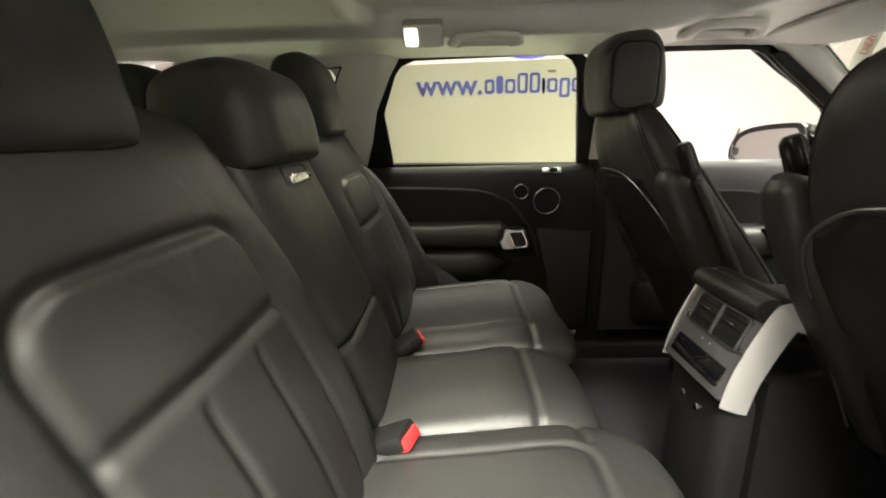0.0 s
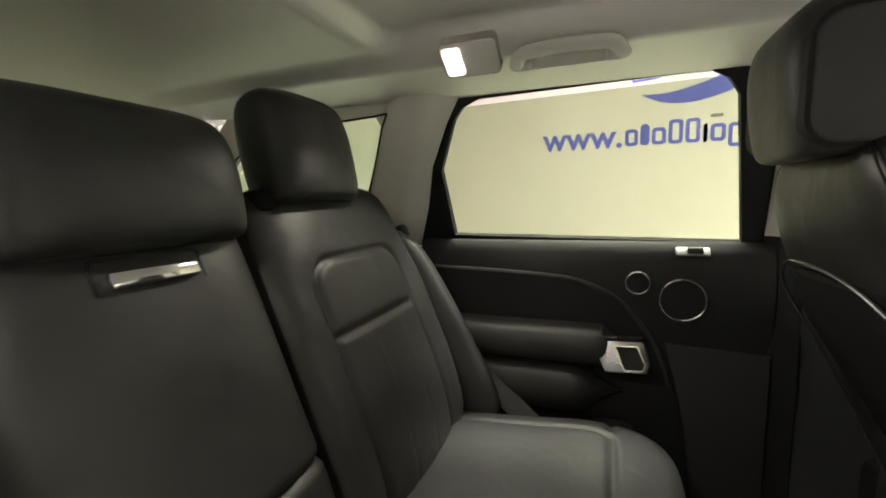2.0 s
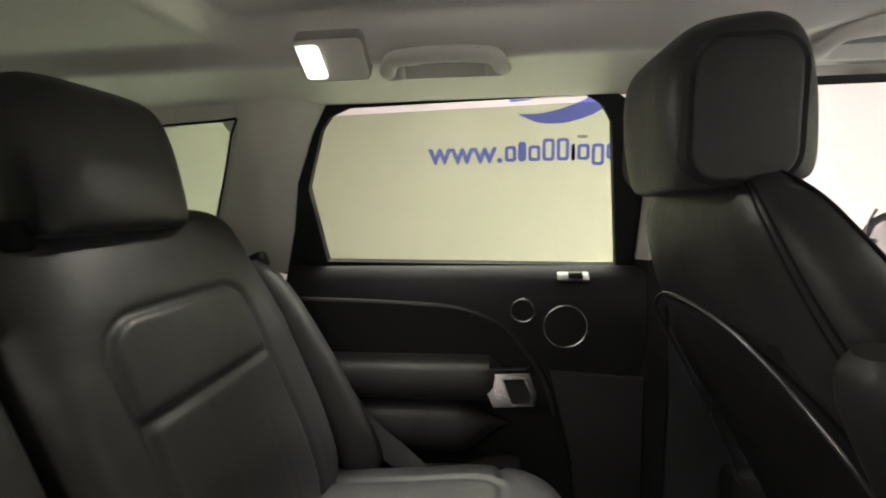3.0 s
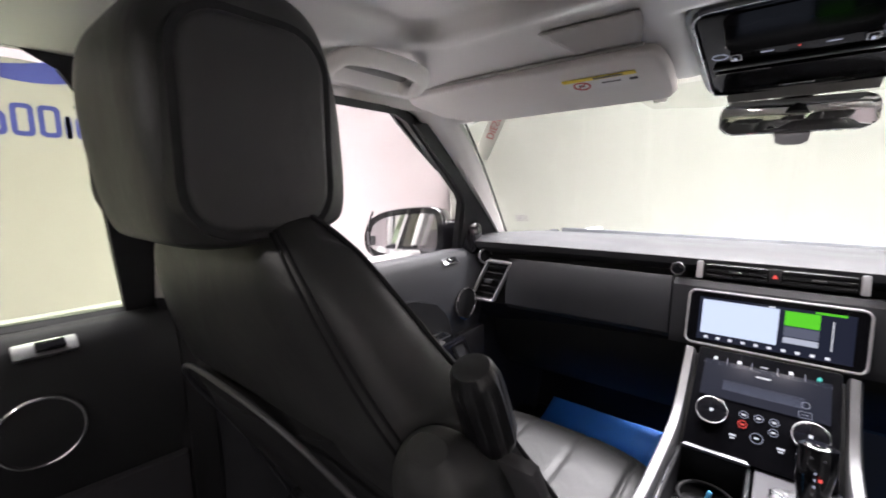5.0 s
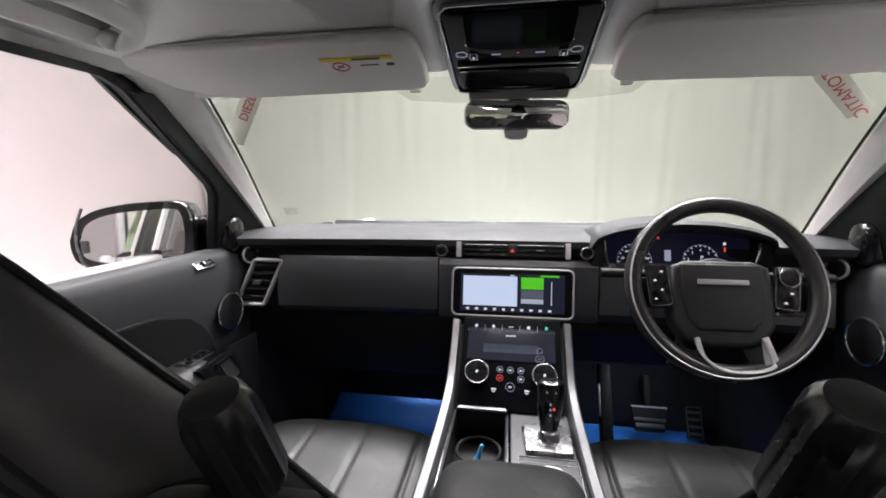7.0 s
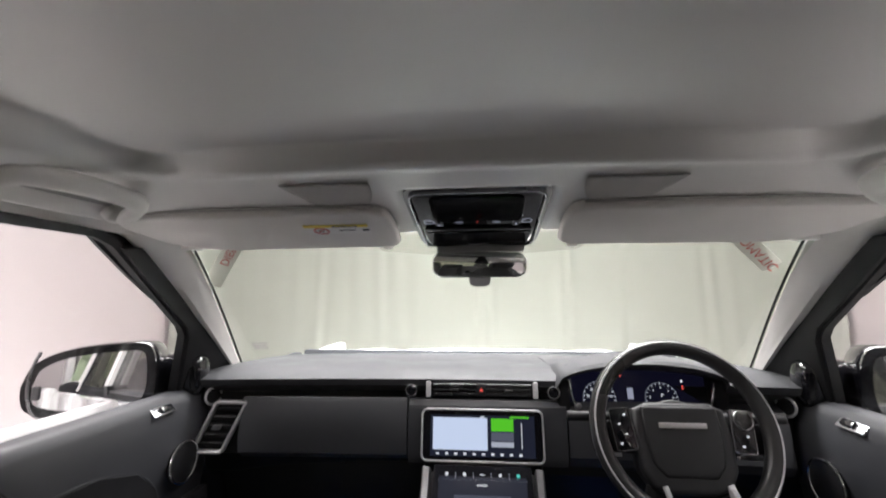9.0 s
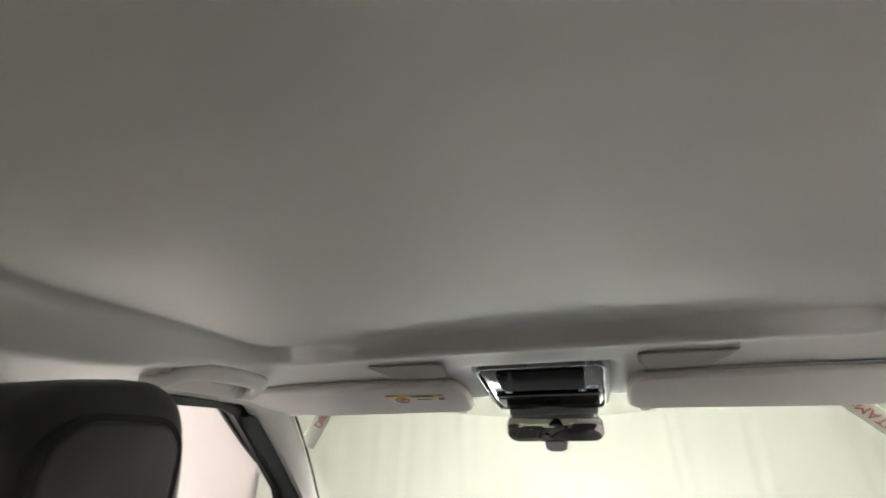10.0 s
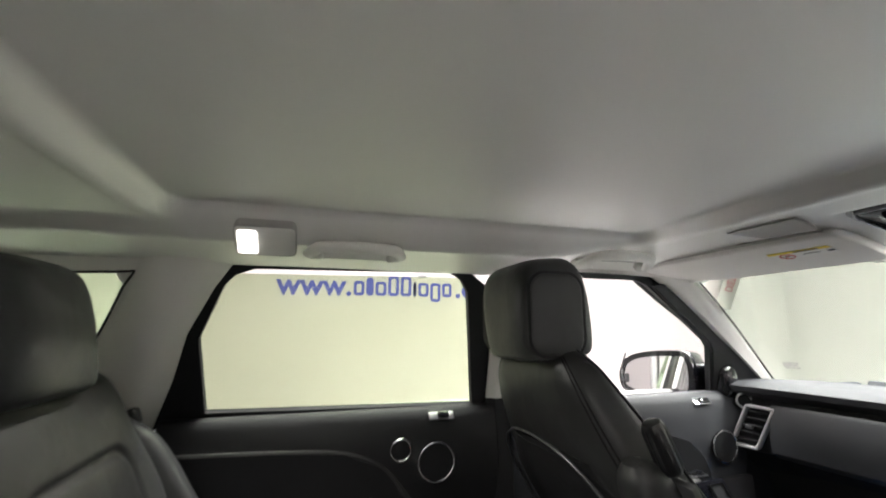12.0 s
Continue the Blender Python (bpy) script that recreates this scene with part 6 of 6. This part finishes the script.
def visor(left):
    s = -1 if left else 1
    v = thing("sun_visor", "pale cloth sun visor folded up, with warning label" if left else "pale cloth sun visor folded up against the roof", "sun visor", group="sun visors", at=(s * 0.372, 1.160, 1.563))
    out = [(s * p.x, p.y) for p in bez([(x, y, 0) for x, y in ((-0.222, -0.070), (-0.228, 0.0), (-0.224, 0.055), (-0.200, 0.078), (-0.10, 0.078), (0.08, 0.076), (0.23, 0.072), (0.268, 0.045), (0.272, -0.01), (0.235, -0.06), (0.16, -0.098), (0.0, -0.098), (-0.12, -0.095), (-0.20, -0.092), (-0.222, -0.070))], 4)[:-1]]
    m = pose(0, 0, 0, 168)
    part("flap", prism(out, 0.018, m, 0.007, 4), VISOR, v)
    # grey tube stands in for the shadow line along the visor's rear edge
    part("rear_gap", tube([m @ Vector((s * x, y, -0.012)) for x, y in ((-0.205, 0.082), (-0.10, 0.082), (0.08, 0.080), (0.20, 0.076))], 0.0026, 6), GREY_PATCH, v, "grey strip painting the shadow line behind the folded visor")
    part("hook", rbox((0.02, 0.012, 0.012), 0.003, pose(-s * 0.19, 0.10, -0.015)), TRIM, v)
    part("pivot", cyl(0.009, 0.009, 0.06, pose(s * 0.225, 0.085, -0.01, 0, 90, 0), 16, 0.002), TRIM, v)
    if left:
        lab = part("label", rbox((0.115, 0.042, 0.001), 0, m @ pose(0.126, 0.015, 0.0008)), WHITE_LABEL, v, "white warning label with yellow strip")
        part("strip", rbox((0.115, 0.010, 0.001), 0, m @ pose(0.126, 0.032, 0.0014)), YELLOW, lab)
        part("prohibition_ring", torus(0.013, 0.0015, m @ pose(0.094, 0.010, 0.0014), 28, 6), RED_PRINT, lab)
        part("prohibition_bar", rbox((0.024, 0.0022, 0.001), 0, m @ pose(0.094, 0.010, 0.0014, 0, 0, 45)), RED_PRINT, lab)
        part("seat_print", rbox((0.010, 0.007, 0.001), 0, m @ pose(0.094, 0.010, 0.0010)), BLACK_PRINT, lab)
        part("print", rbox((0.03, 0.003, 0.001), 0, m @ pose(0.142, 0.012, 0.0014)), BLACK_PRINT, lab)
        part("print", rbox((0.012, 0.008, 0.001), 0, m @ pose(0.176, 0.012, 0.0014)), BLACK_PRINT, lab)
        part("print", rbox((0.045, 0.005, 0.001), 0, m @ pose(0.142, 0.032, 0.002)), BLACK_PRINT, lab)
    return v


for left in (True, False):
    visor(left)
    s = -1 if left else 1
    rows = []
    for jj in range(13):
        v = jj / 12
        rows.append([(s * x, 0.990 + 0.085 * v, ceiling_z(x, 0.990 + 0.085 * v) - 0.0025) for x in [0.150 + 0.02 * v ** 2 + (0.130 - 0.02 * v - 0.02 * v ** 2) * q / 12 for q in range(13)]])
    pt = part("roof_patch", skin(rows, closed=False), GREY_PATCH)
    pt.modifiers.new("cloth", "SOLIDIFY").thickness = 0.002
    tagged(pt, "grey cloth microphone patch on the headlining", "roof patch", group="roof patches")


def door_mirror(left):
    s = -1 if left else 1
    d = thing("door_mirror", "black door mirror with bright rim outside the front door", "door mirror", group="door mirrors", at=(s * 0.895, 1.40, 1.256))
    o = [(-0.130, -0.005), (-0.112, 0.038), (-0.06, 0.066), (0.04, 0.078), (0.105, 0.070), (0.120, 0.0), (0.108, -0.060), (0.06, -0.082), (-0.05, -0.080), (-0.112, -0.062), (-0.128, -0.035)]
    o = [(-s * x, y) for x, y in o] if not left else o
    o = [tuple(p[:2]) for p in bez([(x, y, 0) for x, y in o + o[:1]], 5)[:-1]]
    m = facing((0, -0.05, 0), (1, -s * 0.475, 0), (0, 0.085, 1))
    part("case", prism(grown(o, 0.006), 0.13, m, 0.026, 3), GLOSS_BLACK, d)
    part("rim", ring_between(grown(o, 0.002), grown(o, -0.016), 0.012, m @ pose(0, 0, 0.004)), GLOSS_BLACK, d)
    part("bright_edge", tube([m @ Vector((-s * x, y, 0.004)) for x, y in ((-0.04, -0.083), (-0.075, -0.080), (-0.105, -0.066), (-0.119, -0.02), (-0.116, 0.030), (-0.104, 0.068))], 0.0035, 8), SATIN, d)
    part("side_lamp", prism(round_rect(0.014, 0.030, 0.004), 0.006, m @ pose(s * 0.104, -0.022, 0.008), 0.002), GREY_PANEL, d, "smoked side repeater lens")
    part("mirror_glass", prism(grown(o, -0.012), 0.004, m @ pose(0, 0, 0.002)), MIRROR, d, "silvered mirror glass")
    part("foot", rbox((0.12, 0.07, 0.11), 0.03, pose(-s * 0.130, 0.075, -0.010), 3), GLOSS_BLACK, d)
    return d


for left in (True, False):
    door_mirror(left)


def paper_strip(top, end, text):
    """A strip that hangs along the windscreen from top towards end."""
    a, b = Vector(top), Vector(end)
    p = thing("windscreen_strip", "white paper strip with red printed word, taped to the windscreen", "paper strip", group="windscreen strips", at=tuple((a + b) / 2))
    m = facing((0, 0, 0), a - b, (0, -0.75, 1)) if top[0] < 0 else facing((0, 0, 0), b - a, (0, -0.75, 1))
    n = (b - a).length
    part("paper", rbox((n, 0.040, 0.001), 0, m), PAPER, p)
    word = m @ pose(0.02, 0, 0.0012) @ Matrix.Diagonal((1, -1, 1, 1)) @ pose(0, -0.009, 0)
    lettering("word", text, 0.027, word, RED_PRINT, p, 0.0002)
    return p


paper_strip((-0.555, 1.36, 1.60), (-0.652, 1.40, 1.475), "DIESEL")
paper_strip((0.50, 1.36, 1.62), (0.632, 1.40, 1.505), "AUTOMATIC")
wall_sign()


def windscreen_print(o, right):
    """A small printed mark on the glass, too fine to read."""
    w = thing("windscreen_print", "small grey printed mark at the foot of the windscreen", "printed mark", at=o)
    m = facing((0, 0, 0), right, (0, 0.45, 1))
    for r, row in enumerate(((0.010, 0.016, 0.008), (0.020, 0.012), (0.014, 0.008, 0.010))):
        x = -0.026 + 0.003 * r
        for k in row:
            part("print_bar", rbox((k, 0.004, 0.0006), 0, m @ pose(x + k / 2, 0.010 - 0.008 * r, 0)), GREY_METAL, w)
            x += k + 0.004
    return w


windscreen_print((-0.693, 1.722, 1.289), (1, 0.55, 0))
